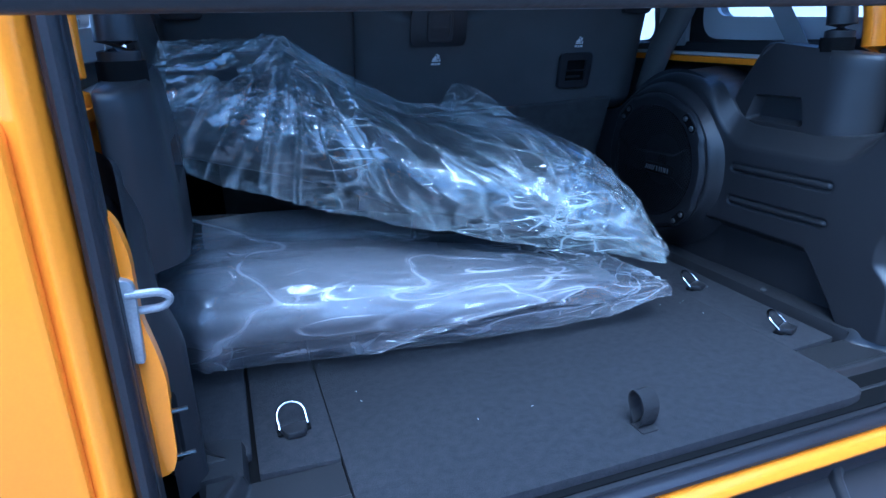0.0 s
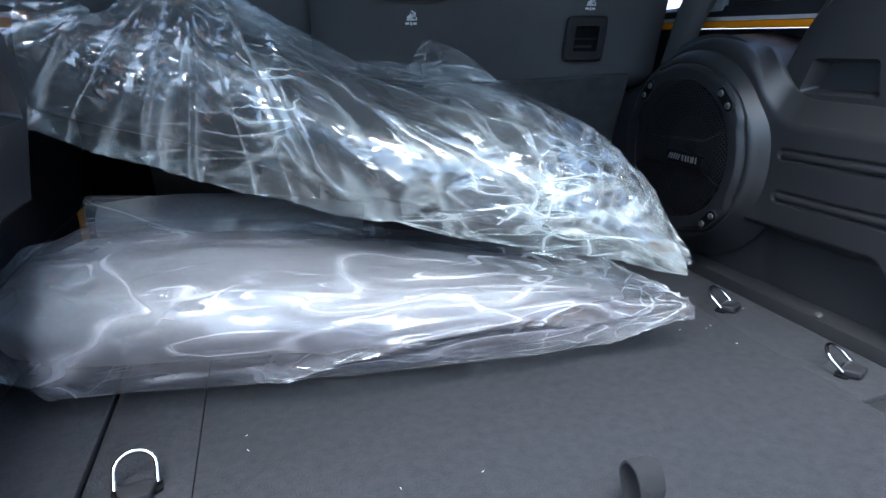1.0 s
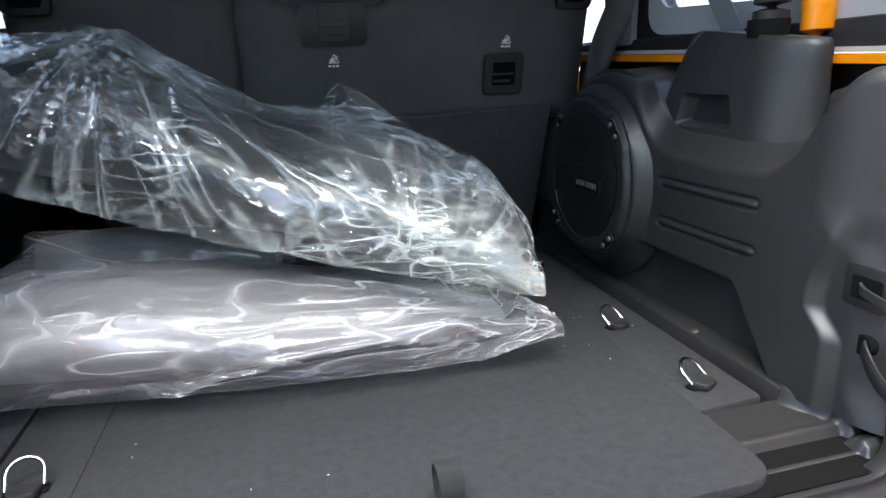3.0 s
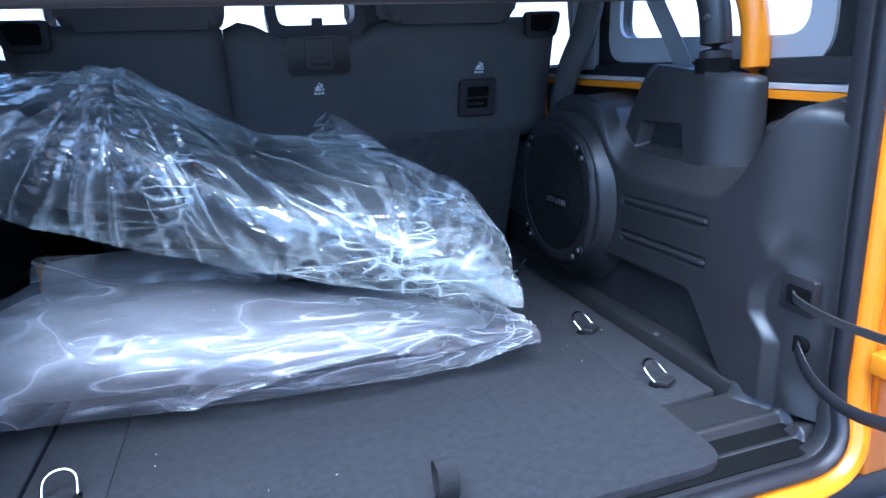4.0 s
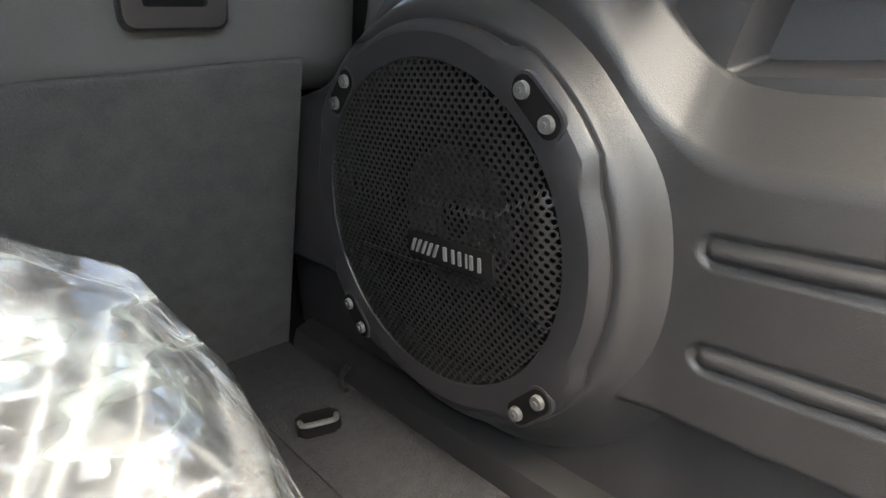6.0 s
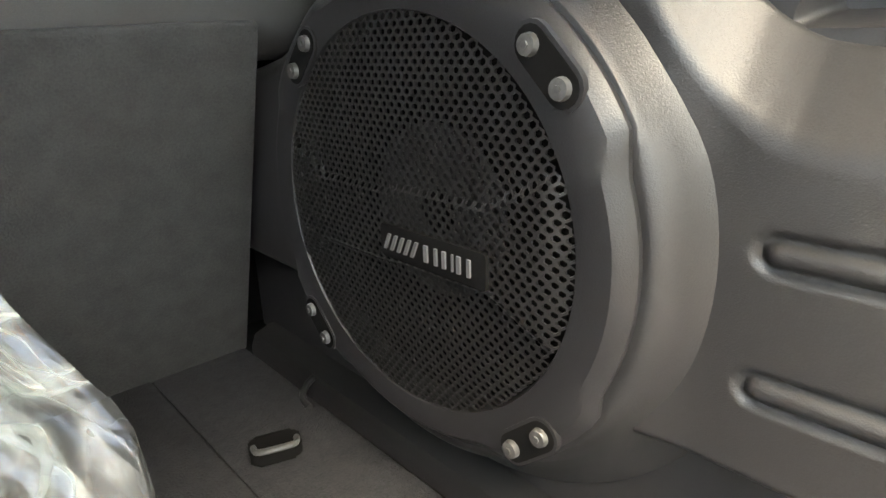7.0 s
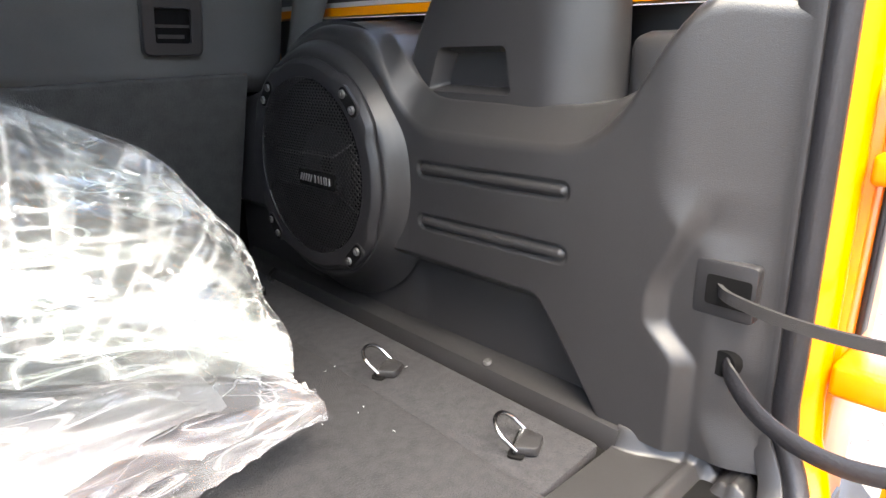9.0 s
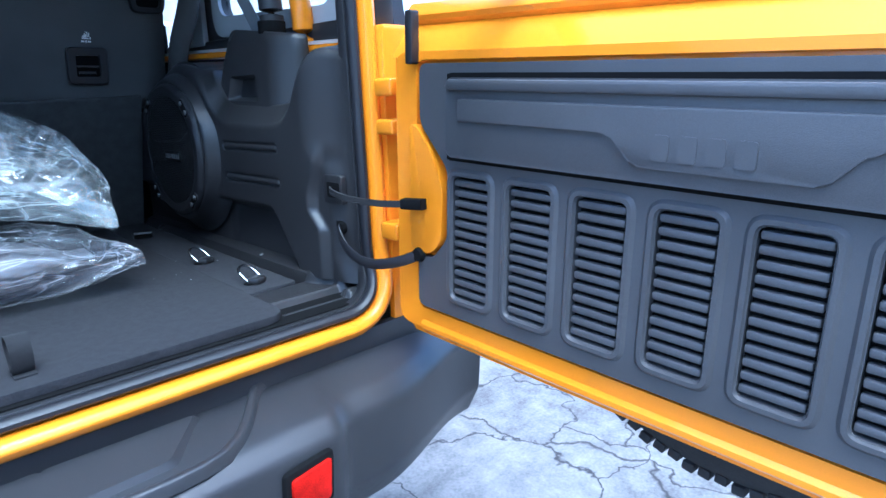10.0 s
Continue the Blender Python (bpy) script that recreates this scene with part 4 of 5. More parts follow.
def crumpled_sheet(fn, nu, nv, jitter, depth, seed, close=True):
    """Film that has been crushed: a net of uneven flat facets with sharp creases, laid over fn(u, v)."""
    rng = random.Random(seed)
    bm = bmesh.new()
    rows = []
    for i in range(nu + 1):
        row = []
        for j in range(nv if close else nv + 1):
            inner_u, inner_v = 0 < i < nu, close or 0 < j < nv
            u = (i + (0.5 * (j % 2) - 0.25 + rng.uniform(-jitter, jitter) if inner_u else 0)) / nu
            v = (j + (rng.uniform(-jitter, jitter) if inner_v else 0)) / nv
            p = fn(min(1.0, max(0.0, u)), v % 1.0 if close else min(1.0, max(0.0, v)))
            k = 1.0 if inner_u and inner_v else 0.2
            row.append(bm.verts.new(p + Vector((rng.gauss(0, 0.4), rng.gauss(0, 0.8), rng.gauss(0, 0.8))) * depth * k))
        rows.append(row)
    for i in range(nu):
        for j in range(nv):
            k = (j + 1) % nv if close else j + 1
            a, b, c, d = rows[i][j], rows[i + 1][j], rows[i + 1][k], rows[i][k]
            if rng.random() < 0.5:
                bm.faces.new((a, b, c)), bm.faces.new((a, c, d))
            else:
                bm.faces.new((a, b, d)), bm.faces.new((b, c, d))
    return bm


LOWER = [(0.0, -0.682, 0.49, 0.56, 0.87, 0.91), (0.03, -0.660, 0.400, 0.63, 0.818, 0.965), (0.11, -0.585, 0.345, 0.70, 0.8035, 0.990), (0.35, -0.34, 0.302, 0.72, 0.8035, 0.980),
         (0.55, -0.13, 0.284, 0.70, 0.8035, 0.950), (0.72, 0.04, 0.280, 0.64, 0.8035, 0.938), (0.83, 0.14, 0.292, 0.57, 0.806, 0.930), (0.91, 0.21, 0.292, 0.49, 0.822, 0.912),
         (1.0, 0.290, 0.290, 0.365, 0.852, 0.874)]


def lower_shape(u, v, inset=0.0, rough=0.012):
    x, y0, y1, z0, z1 = key(LOWER, u)
    a = 2 * math.pi * v
    c, s = math.cos(a), math.sin(a)
    e = 0.72
    cy, cz = (y0 + y1) / 2, (z0 + z1) / 2
    ry, rz = (y1 - y0) / 2 - inset, (z1 - z0) / 2 - inset
    p = Vector((x, cy + ry * math.copysign(abs(c) ** e, c), cz + rz * math.copysign(abs(s) ** e, s)))
    if rough:
        away = Vector((0, c, s))
        q = p - Vector((0.36, 0.33, 0.86))
        th = math.atan2(q.z + 0.6 * q.y, -q.x)
        fan = (1 - abs(math.sin(17 * th + 2.4 * noise.noise(p * 5)))) ** 4
        tie = (1 - abs(math.sin(11 * x + 5 * v + 3 * noise.noise(p * 3)))) ** 5
        d = 0.7 * crumple(p, rough) + 0.010 * fan + 0.008 * tie * smoothstep(0.5, 0.1, u)
        p += away * d * (1.0 if s > -0.55 else 0.3)
        p.z = max(p.z, 0.8025)
    return p


low_bag = thing("plastic_bag", "crumpled milky plastic bag of pale padding lying on the carpet", "bag", (-0.15, 0.55, FLOOR), group="plastic bags")
part("wrapping", crumpled_sheet(lower_shape, 84, 110, 0.42, 0.0004, 5), MILKY, low_bag, "glossy crumpled plastic film", angle=22)


def padding(u, v):
    p = lower_shape(0.04 + 0.88 * u, v, 0.018 + 0.035 * smoothstep(0.6, 1.0, u), 0.007)
    return p + Vector((0, 0.045 * smoothstep(0.92, 0.81, p.z) * smoothstep(0.55, 0.40, p.y), 0.001))


part("padding", grid(padding, 60, 48, close_v=True), FOAM, low_bag, "pale rolled padding", angle=80)
roll = curve_through([(-0.57, 0.70, 0.960), (-0.44, 0.68, 0.970), (-0.29, 0.66, 0.960), (-0.15, 0.635, 0.940)], 10)
part("roll", sweep(roll, circle(0.045, 20)), FOAM, low_bag, "second roll of padding", angle=60)
part("roll_wrapping", grid(lambda u, v: (lambda q: q + Vector((0, math.cos(2 * math.pi * v), math.sin(2 * math.pi * v))) * (0.052 + crumple(q + Vector((0, math.cos(6.28 * v), math.sin(6.28 * v))) * 0.05, 0.010)))(
    Vector((-0.595 + 0.475 * u, 0.705 - 0.075 * u, 0.966 - 0.028 * u))), 80, 48, close_v=True), MILKY, low_bag, "plastic film round the roll", angle=80)
part("dark_piece", box((-0.14, 0.385, 0.825), (0.05, 0.41, 0.875), 0.01), BOARD, low_bag, "dark piece inside the bag")

UPPER = [(0.0, -0.610, 0.500, 1.150, -0.60, 0.66, 1.360), (0.12, -0.50, 0.490, 1.110, -0.50, 0.68, 1.365), (0.26, -0.40, 0.480, 1.075, -0.375, 0.70, 1.368), (0.36, -0.30, 0.450, 1.048, -0.275, 0.69, 1.296),
         (0.48, -0.20, 0.415, 1.020, -0.15, 0.70, 1.232), (0.62, -0.06, 0.355, 0.995, -0.03, 0.70, 1.205), (0.75, 0.05, 0.305, 0.980, 0.105, 0.635, 1.178), (0.88, 0.15, 0.270, 0.965, 0.264, 0.600, 1.092),
         (0.95, 0.20, 0.258, 0.952, 0.292, 0.555, 1.034), (1.0, 0.238, 0.252, 0.944, 0.274, 0.40, 0.978)]


def upper_shape(u, v, inset=0.0, rough=0.014):
    lx, ly, lz, tx, ty, tz = key(UPPER, u)
    L, T = Vector((lx, ly, lz)), Vector((tx, ty, tz))
    front = v < 0.5
    f = v * 2 if front else 2 - v * 2
    w = smoothstep(1.0, 0.8, u)
    if front:
        C = Vector(((lx + tx) / 2 - 0.01, ly - 0.05 * w - 0.01, tz - 0.03 * w))
    else:
        C = Vector(((lx + tx) / 2, ly * 0.55 + ty * 0.45 + 0.05, (lz + tz) / 2 - 0.06))
    p = (1 - f) ** 2 * L + 2 * f * (1 - f) * C + f * f * T
    if inset:
        mid = (L + T + C) / 3
        p = p + (mid - p) * inset
    if rough:
        away = Vector((0, -0.7, 0.7)) if front else Vector((0, 0.7, -0.7))
        edge = min(1.0, 6 * f, 6 * (1 - f))
        # folds that fan out from the gathered peak
        q = p - Vector((-0.375, 0.68, 1.37))
        th = math.atan2(q.z, q.x + 1e-6)
        fan = 2.2 * (1 - abs(math.sin(10 * th + 2.2 * noise.noise(p * 4)))) ** 3 * smoothstep(0.85, 0.04, q.length) - 0.5
        p = p + away * (crumple(p, rough) + 0.011 * fan) * (0.25 + 0.75 * edge)
        p.x += 0.006 * noise.noise(p * 14)
        p.z += 0.008 * noise.noise(p * 9 + Vector((5, 5, 5)))
    return p


up_bag = thing("plastic_bag", "crumpled clear plastic bag round a dark trim piece", "bag", (-0.15, 0.5, 0.94), group="plastic bags")
part("wrapping", crumpled_sheet(upper_shape, 84, 120, 0.42, 0.0004, 8), FILM, up_bag, "glossy crumpled clear film", angle=22)
part("dark_trim", grid(lambda u, v: upper_shape(0.03 + 0.70 * u, v, 0.25, 0.0), 40, 32, close_v=True), BOARD, up_bag, "dark trim piece inside the bag", angle=70)


def flap(u, v):
    a, b, c = Vector((-0.065, 0.69, 1.185)), Vector((-0.012, 0.70, 1.262)), Vector((0.10, 0.60, 1.185))
    p = (a + (b - a) * u) * (1 - v) + (c + (b - c) * u * 0.15) * v
    return p + Vector((0, -0.02, 0.01)) * math.sin(math.pi * v) + Vector((0, -1, 0.4)) * crumple(p, 0.008)


part("loose_corner", crumpled_sheet(flap, 6, 8, 0.35, 0.004, 3, False), FILM, up_bag, "loose corner of film standing up", smooth=False)


def ruff(u, v):
    """The gathered second layer near the bag's tail."""
    start = 0.60 + 0.11 * noise.noise(Vector((v * 4, 1, 2))) - 0.05 * (v - 0.5)
    p = upper_shape(start + (0.985 - start) * u, 0.03 + 0.44 * v, 0.0, 0.010)
    return p + Vector((0.0, -0.012, 0.010)) + Vector((0, -0.7, 0.7)) * crumple(p * 1.3 + Vector((2, 2, 2)), 0.026)


part("outer_fold", crumpled_sheet(ruff, 44, 64, 0.42, 0.0006, 4, False), GATHER, up_bag, "milky gathered fold of film", angle=22)


# ---- tie-down rings, hook and pull strap ----
def tie_ring(at, swing, lean, label):
    t = thing("tie_down_ring", label, "tie-down ring", at, group="cargo tie-down rings")
    w, h = 0.021, 0.038
    pts = [(-w, 0.0), (-w, h * 0.45)] + [(w * math.cos(a), h * 0.5 + (h * 0.5) * math.sin(a)) for a in [math.pi - math.pi * i / 10 for i in range(11)]] + [(w, h * 0.45), (w, 0.0)]
    m = pose(0, 0, 0.008, lean, 0, swing)
    part("ring", sweep([m @ Vector((x, 0, z)) for x, z in pts], circle(0.0027, 10), fixed=tuple(m.to_3x3() @ Vector((0, 1, 0.01)))), CHROME, t, "bright steel ring", local=True, angle=70)
    n = pose(0, 0, 0, 0, 0, swing)
    bm = prism(rounded([(-0.014, -0.022), (0.014, -0.022), (0.021, 0.005), (-0.021, 0.005)], 0.005, 3), "z", 0.0005, 0.012, 0.003)
    bm.transform(n)
    part("clip", bm, SMOOTH, t, "black plastic clip", local=True)
    bm = prism(rounded([(-0.025, -0.008), (0.025, -0.008), (0.025, 0.010), (-0.025, 0.010)], 0.005, 3), "z", 0.0004, 0.003)
    bm.transform(n)
    part("base_plate", bm, DARK, t, local=True)
    return t


tie_ring((0.454, 0.404, FLOOR), 26, -50, "bright steel tie-down ring lifted from the carpet beside the side panel")
tie_ring((0.458, 0.166, FLOOR), 26, -50, "bright steel tie-down ring lifted from the carpet near the corner tray")
tie_ring((-0.468, 0.192, FLOOR), 6, -48, "bright steel tie-down ring standing on the carpet strip")
hook = thing("floor_anchor", "small black and steel anchor folded flat in the carpet", "anchor", (0.452, 0.795, FLOOR))
bm = prism(rounded([(-0.024, -0.014), (0.024, -0.014), (0.024, 0.018), (-0.024, 0.018)], 0.008, 4), "z", 0.0, 0.012, 0.004)
bm.transform(pose(0, 0, 0, 0, 0, -20))
part("cup", bm, DARK, hook, local=True)
part("bar", sweep([pose(0, 0, 0.013, 0, 0, -20) @ Vector(p) for p in curve_through([(-0.02, 0.0, 0), (-0.017, -0.012, 0.002), (0.0, -0.015, 0.003), (0.017, -0.012, 0.002), (0.02, 0.0, 0)], 5)], circle(0.0030, 8)), SCREW, hook, local=True)

pull = thing("pull_strap", "black woven pull loop standing up from the load floor", "strap", (0.018, 0.010, FLOOR))
loop = curve_through([(0.0, 0.012, 0.0015), (0.0, -0.004, 0.004), (0.0, -0.013, 0.020), (0.0, -0.017, 0.045), (0.0, -0.006, 0.065), (0.0, 0.013, 0.067), (0.0, 0.023, 0.050), (0.0, 0.017, 0.028), (0.0, 0.007, 0.011), (0.0, 0.012, 0.0035)], 6)
m = pose(0, 0, 0, 0, 0, 2) @ Matrix.Diagonal((1, 0.85, 0.85, 1))


def ribbon(path, across, half, thick, bm=None):
    """A flat band along a path, of a constant cross direction."""
    bm = bm or bmesh.new()
    P, w, rings = [Vector(p) for p in path], Vector(across).normalized(), []
    for i, p in enumerate(P):
        t = (P[min(i + 1, len(P) - 1)] - P[max(i - 1, 0)]).normalized()
        n = t.cross(w).normalized()
        rings.append([bm.verts.new(p + w * a + n * b) for a, b in ((-half, -thick), (half, -thick), (half, thick), (-half, thick))])
    for r, s in zip(rings, rings[1:]):
        for k in range(4):
            bm.faces.new((r[k], s[k], s[(k + 1) % 4], r[(k + 1) % 4]))
    bm.faces.new(rings[0]), bm.faces.new(rings[-1][::-1])
    return bm


part("loop", ribbon([m @ p for p in loop], m.to_3x3() @ Vector((1, 0, 0)), 0.0140, 0.0012), STRAP, pull, local=True)
tab = prism(rounded([(-0.018, -0.028), (0.018, -0.028), (0.018, 0.014), (-0.018, 0.014)], 0.004, 2), "z", 0.0, 0.003)
tab.transform(m @ Matrix.Diagonal((0.8, 0.8, 1, 1)))
part("stitched_tab", tab, STRAP, pull, local=True)


# pale lint on the carpet
rng = random.Random(12)
bm = bmesh.new()
for k in range(13):
    x, y = (rng.uniform(0.30, 0.50), rng.uniform(0.16, 0.62)) if k < 9 else (rng.uniform(-0.38, 0.38), rng.uniform(0.0, 0.32))
    w, l, a = rng.uniform(0.0002, 0.0004), rng.uniform(0.0006, 0.0022), rng.uniform(0, 3.14)
    box((-l, -w, 0), (l, w, 0.0006), bm=bm)
    bm.verts.ensure_lookup_table()
    for v in bm.verts[-8:]:
        v.co = pose(x, y, FLOOR + 0.0003, 0, 0, math.degrees(a)) @ v.co
tagged(link_bm("carpet_lint", bm, GREYTRIM, smooth=False), "specks of pale lint scattered on the dark carpet", "lint", kind="stuff")


# ---- swing gate, standing open ----
gate = tagged(new("tailgate"), "open orange swing tailgate with a black slatted inner panel", "tailgate")
# hung on slightly worn hinges: it droops two degrees
gate.matrix_world = Matrix(((0, 1, 0, 0.605), (-1, 0, 0, -0.165), (0, 0, 1, 0.038), (0, 0, 0, 1))) @ pose(0, 0, 1.0) @ pose(0, 0, 0, 0, 2.0, 0) @ pose(0, 0, -1.0)


def gpart(name, bm, material, parent=None, label="", **k):
    return part(name, bm, material, parent or gate, label, local=True, **k)


shell = rounded([(-0.028, 0.704), (1.17, 0.704), (1.17, 1.215), (-0.028, 1.215)], [0.045, 0.045, 0.01, 0.01], 6)
gpart("shell", prism(shell, "y", 0.004, 0.085, 0.012, seg=3), ORANGE, label="orange painted gate shell")
rim = rounded([(-0.012, 0.722), (1.158, 0.722), (1.158, 1.205), (-0.012, 1.205)], 0.03, 6)
rin = rounded([(0.040, 0.762), (1.13, 0.762), (1.13, 1.192), (0.040, 1.192)], 0.02, 6)
gpart("rim", wall_with_holes(rim, [rin], "y", -0.010, 0.006), ORANGE, label="orange raised rim")
lip = [(-0.0165, 0.724), (-0.0105, 0.718), (0.006, 0.718), (0.006, 0.738), (-0.0105, 0.738), (-0.0165, 0.732)]
gpart("lower_lip", prism(lip, "x", 0.05, 1.12, 0.003), ORANGE)
# the sloping band over the trim, with a groove under the seal rail
band = [(-0.010, 1.196), (-0.006, 1.203), (0.026, 1.248), (0.029, 1.250), (0.022, 1.256), (0.020, 1.264), (0.034, 1.284), (0.050, 1.290), (0.085, 1.285), (0.085, 1.210), (0.006, 1.196)]
gpart("top_rail", prism(band, "x", -0.022, 1.165, 0.002), ORANGE, label="orange sloping top rail")
ear = rounded([(0.030, 0.872), (0.075, 0.866), (0.108, 0.895), (0.112, 0.99), (0.085, 1.045), (0.050, 1.085), (0.030, 1.09)], 0.015, 4)
gpart("hinge_ear", prism(ear, "y", -0.020, 0.004, 0.004), ORANGE)
trim_out = rounded([(0.050, 0.770), (1.12, 0.770), (1.12, 1.186), (0.056, 1.186), (0.056, 1.092), (0.122, 1.02), (0.122, 0.905), (0.085, 0.862), (0.050, 0.862)], 0.016, 4)
holes = []
COLS, S0, PITCH, WIDE = 8, 0.134, 0.1165, 0.076
for k in range(COLS):
    a = S0 + PITCH * k
    holes.append(rounded([(a, 0.806), (a + WIDE, 0.806), (a + WIDE, 1.012), (a, 1.012)], 0.012, 4))
panel = gpart("trim_panel", wall_with_holes(trim_out, holes, "y", -0.018, -0.002), GATE_TRIM, label="black moulded inner panel")
# dark sheet behind the slats, painted as the shade in the slots
gpart("slot_shade_sheet", box((0.125, -0.0035, 0.795), (1.11, 0.0, 1.022)), DARK)


def slot_rim(a):
    """A low raised border with sloping sides round one block of slats."""
    bm = bmesh.new()
    loops = []
    for grow, y in ((0.0, -0.0165), (0.0025, -0.0225), (0.0085, -0.0225), (0.0145, -0.0170)):
        pts = rounded([(a - grow, 0.806 - grow), (a + WIDE + grow, 0.806 - grow), (a + WIDE + grow, 1.012 + grow), (a - grow, 1.012 + grow)], 0.012 + grow, 4)
        loops.append([bm.verts.new((x, y, z)) for x, z in pts])
    for p, q in zip(loops, loops[1:]):
        for i in range(len(p)):
            j = (i + 1) % len(p)
            bm.faces.new((p[i], p[j], q[j], q[i]))
    return bm


slat_bm = box((0.0, -0.0165, -0.0052), (WIDE - 0.004, -0.004, 0.0052), 0.0028)
slat_me = None
for k in range(COLS):
    for j in range(12):
        z = 0.8165 + 0.0168 * j
        if slat_me is None:
            ob = gpart("slat", slat_bm, GATE_TRIM, panel)
            slat_me = ob.data
        else:
            ob = new("slat", slat_me)
            ob.parent = panel
        ob.location = (S0 + PITCH * k + 0.002, 0, z)
    a = S0 + PITCH * k
    gpart("slot_rim", slot_rim(a), GATE_TRIM, panel)
lid = rounded([(0.13, 1.044), (1.08, 1.044), (1.08, 1.164), (0.13, 1.164)], 0.012, 4)
gpart("storage_lid", prism(lid, "y", -0.034, -0.017, 0.006, seg=3), GATE_TRIM, label="black storage lid across the gate")
# dark strips on the panel, painted as shade in the lid's gaps
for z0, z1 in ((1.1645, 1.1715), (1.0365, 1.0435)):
    gpart("lid_gap_shade", box((0.128, -0.0205, z0), (1.082, -0.0165, z1)), DARK)
gpart("lid_gap_shade", box((0.1225, -0.0205, 1.038), (0.1295, -0.0165, 1.170)), DARK)
gpart("lid_rail", prism(rounded([(0.14, 1.146), (1.07, 1.146), (1.07, 1.162), (0.14, 1.162)], 0.006, 3), "y", -0.043, -0.032, 0.004), GATE_TRIM)
bulge = rounded([(0.16, 1.100), (0.42, 1.100), (0.455, 1.062), (0.66, 1.062), (0.695, 1.100), (1.06, 1.100), (1.06, 1.134), (0.16, 1.134)], 0.008, 3)
gpart("lid_relief", prism(bulge, "y", -0.0395, -0.032, 0.0025, seg=3), GATE_TRIM)
for k in range(4):
    gpart("emblem_bar", prism(rounded([(0.478 + 0.032 * k, 1.072), (0.500 + 0.032 * k, 1.072), (0.500 + 0.032 * k, 1.102), (0.478 + 0.032 * k, 1.102)], 0.004, 2), "y", -0.0412, -0.0385), GATE_TRIM, label="moulded bar of the raised emblem")

gpart("rubber_stop", prism(rounded([(0.030, 1.185), (0.046, 1.185), (0.046, 1.268), (0.030, 1.268)], 0.004, 3), "y", -0.026, -0.008, 0.002), RUBBER, label="black rubber stop")

# spare wheel on the gate's outside
spare = thing("spare_wheel", "black all-terrain spare wheel hung on the outside of the gate", "wheel", (0, 0, 0))
spare.matrix_world = gate.matrix_world @ pose(0.555, 0.24, 0.968)
bm = bmesh.new()
prof = [(0.20, -0.11), (0.27, -0.125), (0.345, -0.125), (0.375, -0.11), (0.385, -0.06), (0.385, 0.06), (0.375, 0.11), (0.345, 0.125), (0.27, 0.125), (0.20, 0.11)]
rings = [[bm.verts.new((r * math.cos(a), y, r * math.sin(a))) for r, y in prof] for a in [2 * math.pi * i / 72 for i in range(72)]]
for i in range(72):
    for k in range(len(prof)):
        bm.faces.new((rings[i][k], rings[(i + 1) % 72][k], rings[(i + 1) % 72][(k + 1) % len(prof)], rings[i][(k + 1) % len(prof)]))
tyre = part("tyre", bm, TYRE, spare, "black tyre", local=True)
block = box((-0.0098, -0.040, 0.374), (0.0098, 0.040, 0.3900), 0.003)
me = None
for i in range(96):
    for k, (dy, tw) in enumerate(((-0.082, 4), (0.0, -14), (0.082, 4))):
        if me is None:
            ob = part("tread_block", block, TYRE, tyre, local=True)
            me = ob.data
        else:
            ob = new("tread_block", me)
            ob.parent = tyre
        ob.matrix_basis = pose(0, 0, 0, 0, 360 / 96 * (i + 0.5 * (k % 2)), 0) @ pose(0, dy, 0.003 * ((i * 7 + k) % 3 - 1), 0, 0, tw) @ Matrix.Diagonal((1, 0.8, 1, 1))
bm = bmesh.new()
bmesh.ops.create_cone(bm, cap_ends=True, segments=40, radius1=0.205, radius2=0.205, depth=0.16, matrix=pose(0, 0, 0, 90, 0, 0))
part("rim", bm, SMOOTH, spare, local=True)
bm = bmesh.new()
bmesh.ops.create_cone(bm, cap_ends=True, segments=20, radius1=0.07, radius2=0.07, depth=0.14, matrix=pose(0, -0.10, 0, 90, 0, 0))
part("carrier", bm, SMOOTH, spare, local=True)

# hinges on the corner post
for z, h in ((1.187, 0.032), (1.116, 0.028), (0.919, 0.034)):
    t = thing("post_hinge_block", "orange painted gate hinge on the corner post", "hinge", (0.65, -0.09, z - h / 2), group="gate hinges")
    part("leaf", box((0.612, -0.122, z - h / 2), (0.672, -0.072, z + h / 2), 0.006, seg=3), ORANGE, t)
    part("knuckle", sweep([(0.668, -0.112, z - h / 2), (0.668, -0.112, z + h / 2)], circle(0.012, 12)), ORANGE, t)
    bm = bmesh.new()
    bmesh.ops.create_cone(bm, cap_ends=True, segments=12, radius1=0.009, radius2=0.007, depth=0.006, matrix=pose(0.640, -0.124, z, 90, 0, 0))
    part("bolt", bm, ORANGE, t)
# dark strip that stands in for the shadow between the hinges
gapc = thing("post_gap_shadow", "dark strip painted in for the shadow between the hinges", "strip", (0.68, -0.075, 0.95))
part("strip", box((0.668, -0.080, 0.945), (0.692, -0.0735, 1.100), 0.003), RUBBER, gapc)

# door check strap and wiring sleeve
slot = thing("strap_slot", "black slotted plate for the gate strap in the rear panel", "plate", (0.575, 0.015, 0.97))
part("plate", prism(rounded([(-0.014, 0.968), (0.044, 0.968), (0.044, 1.024), (-0.014, 1.024)], 0.005, 3), "x", 0.5665, 0.580, 0.0015), SMOOTH, slot)
# near-black patch on the plate, painted as the shade inside the slot
part("slot", prism(rounded([(-0.010, 0.980), (0.032, 0.980), (0.032, 1.010), (-0.010, 1.010)], 0.004, 3), "x", 0.5655, 0.574), DARK, slot)
check = thing("check_strap", "black woven strap that holds the gate open", "strap", (0.57, 0.0, 0.97))
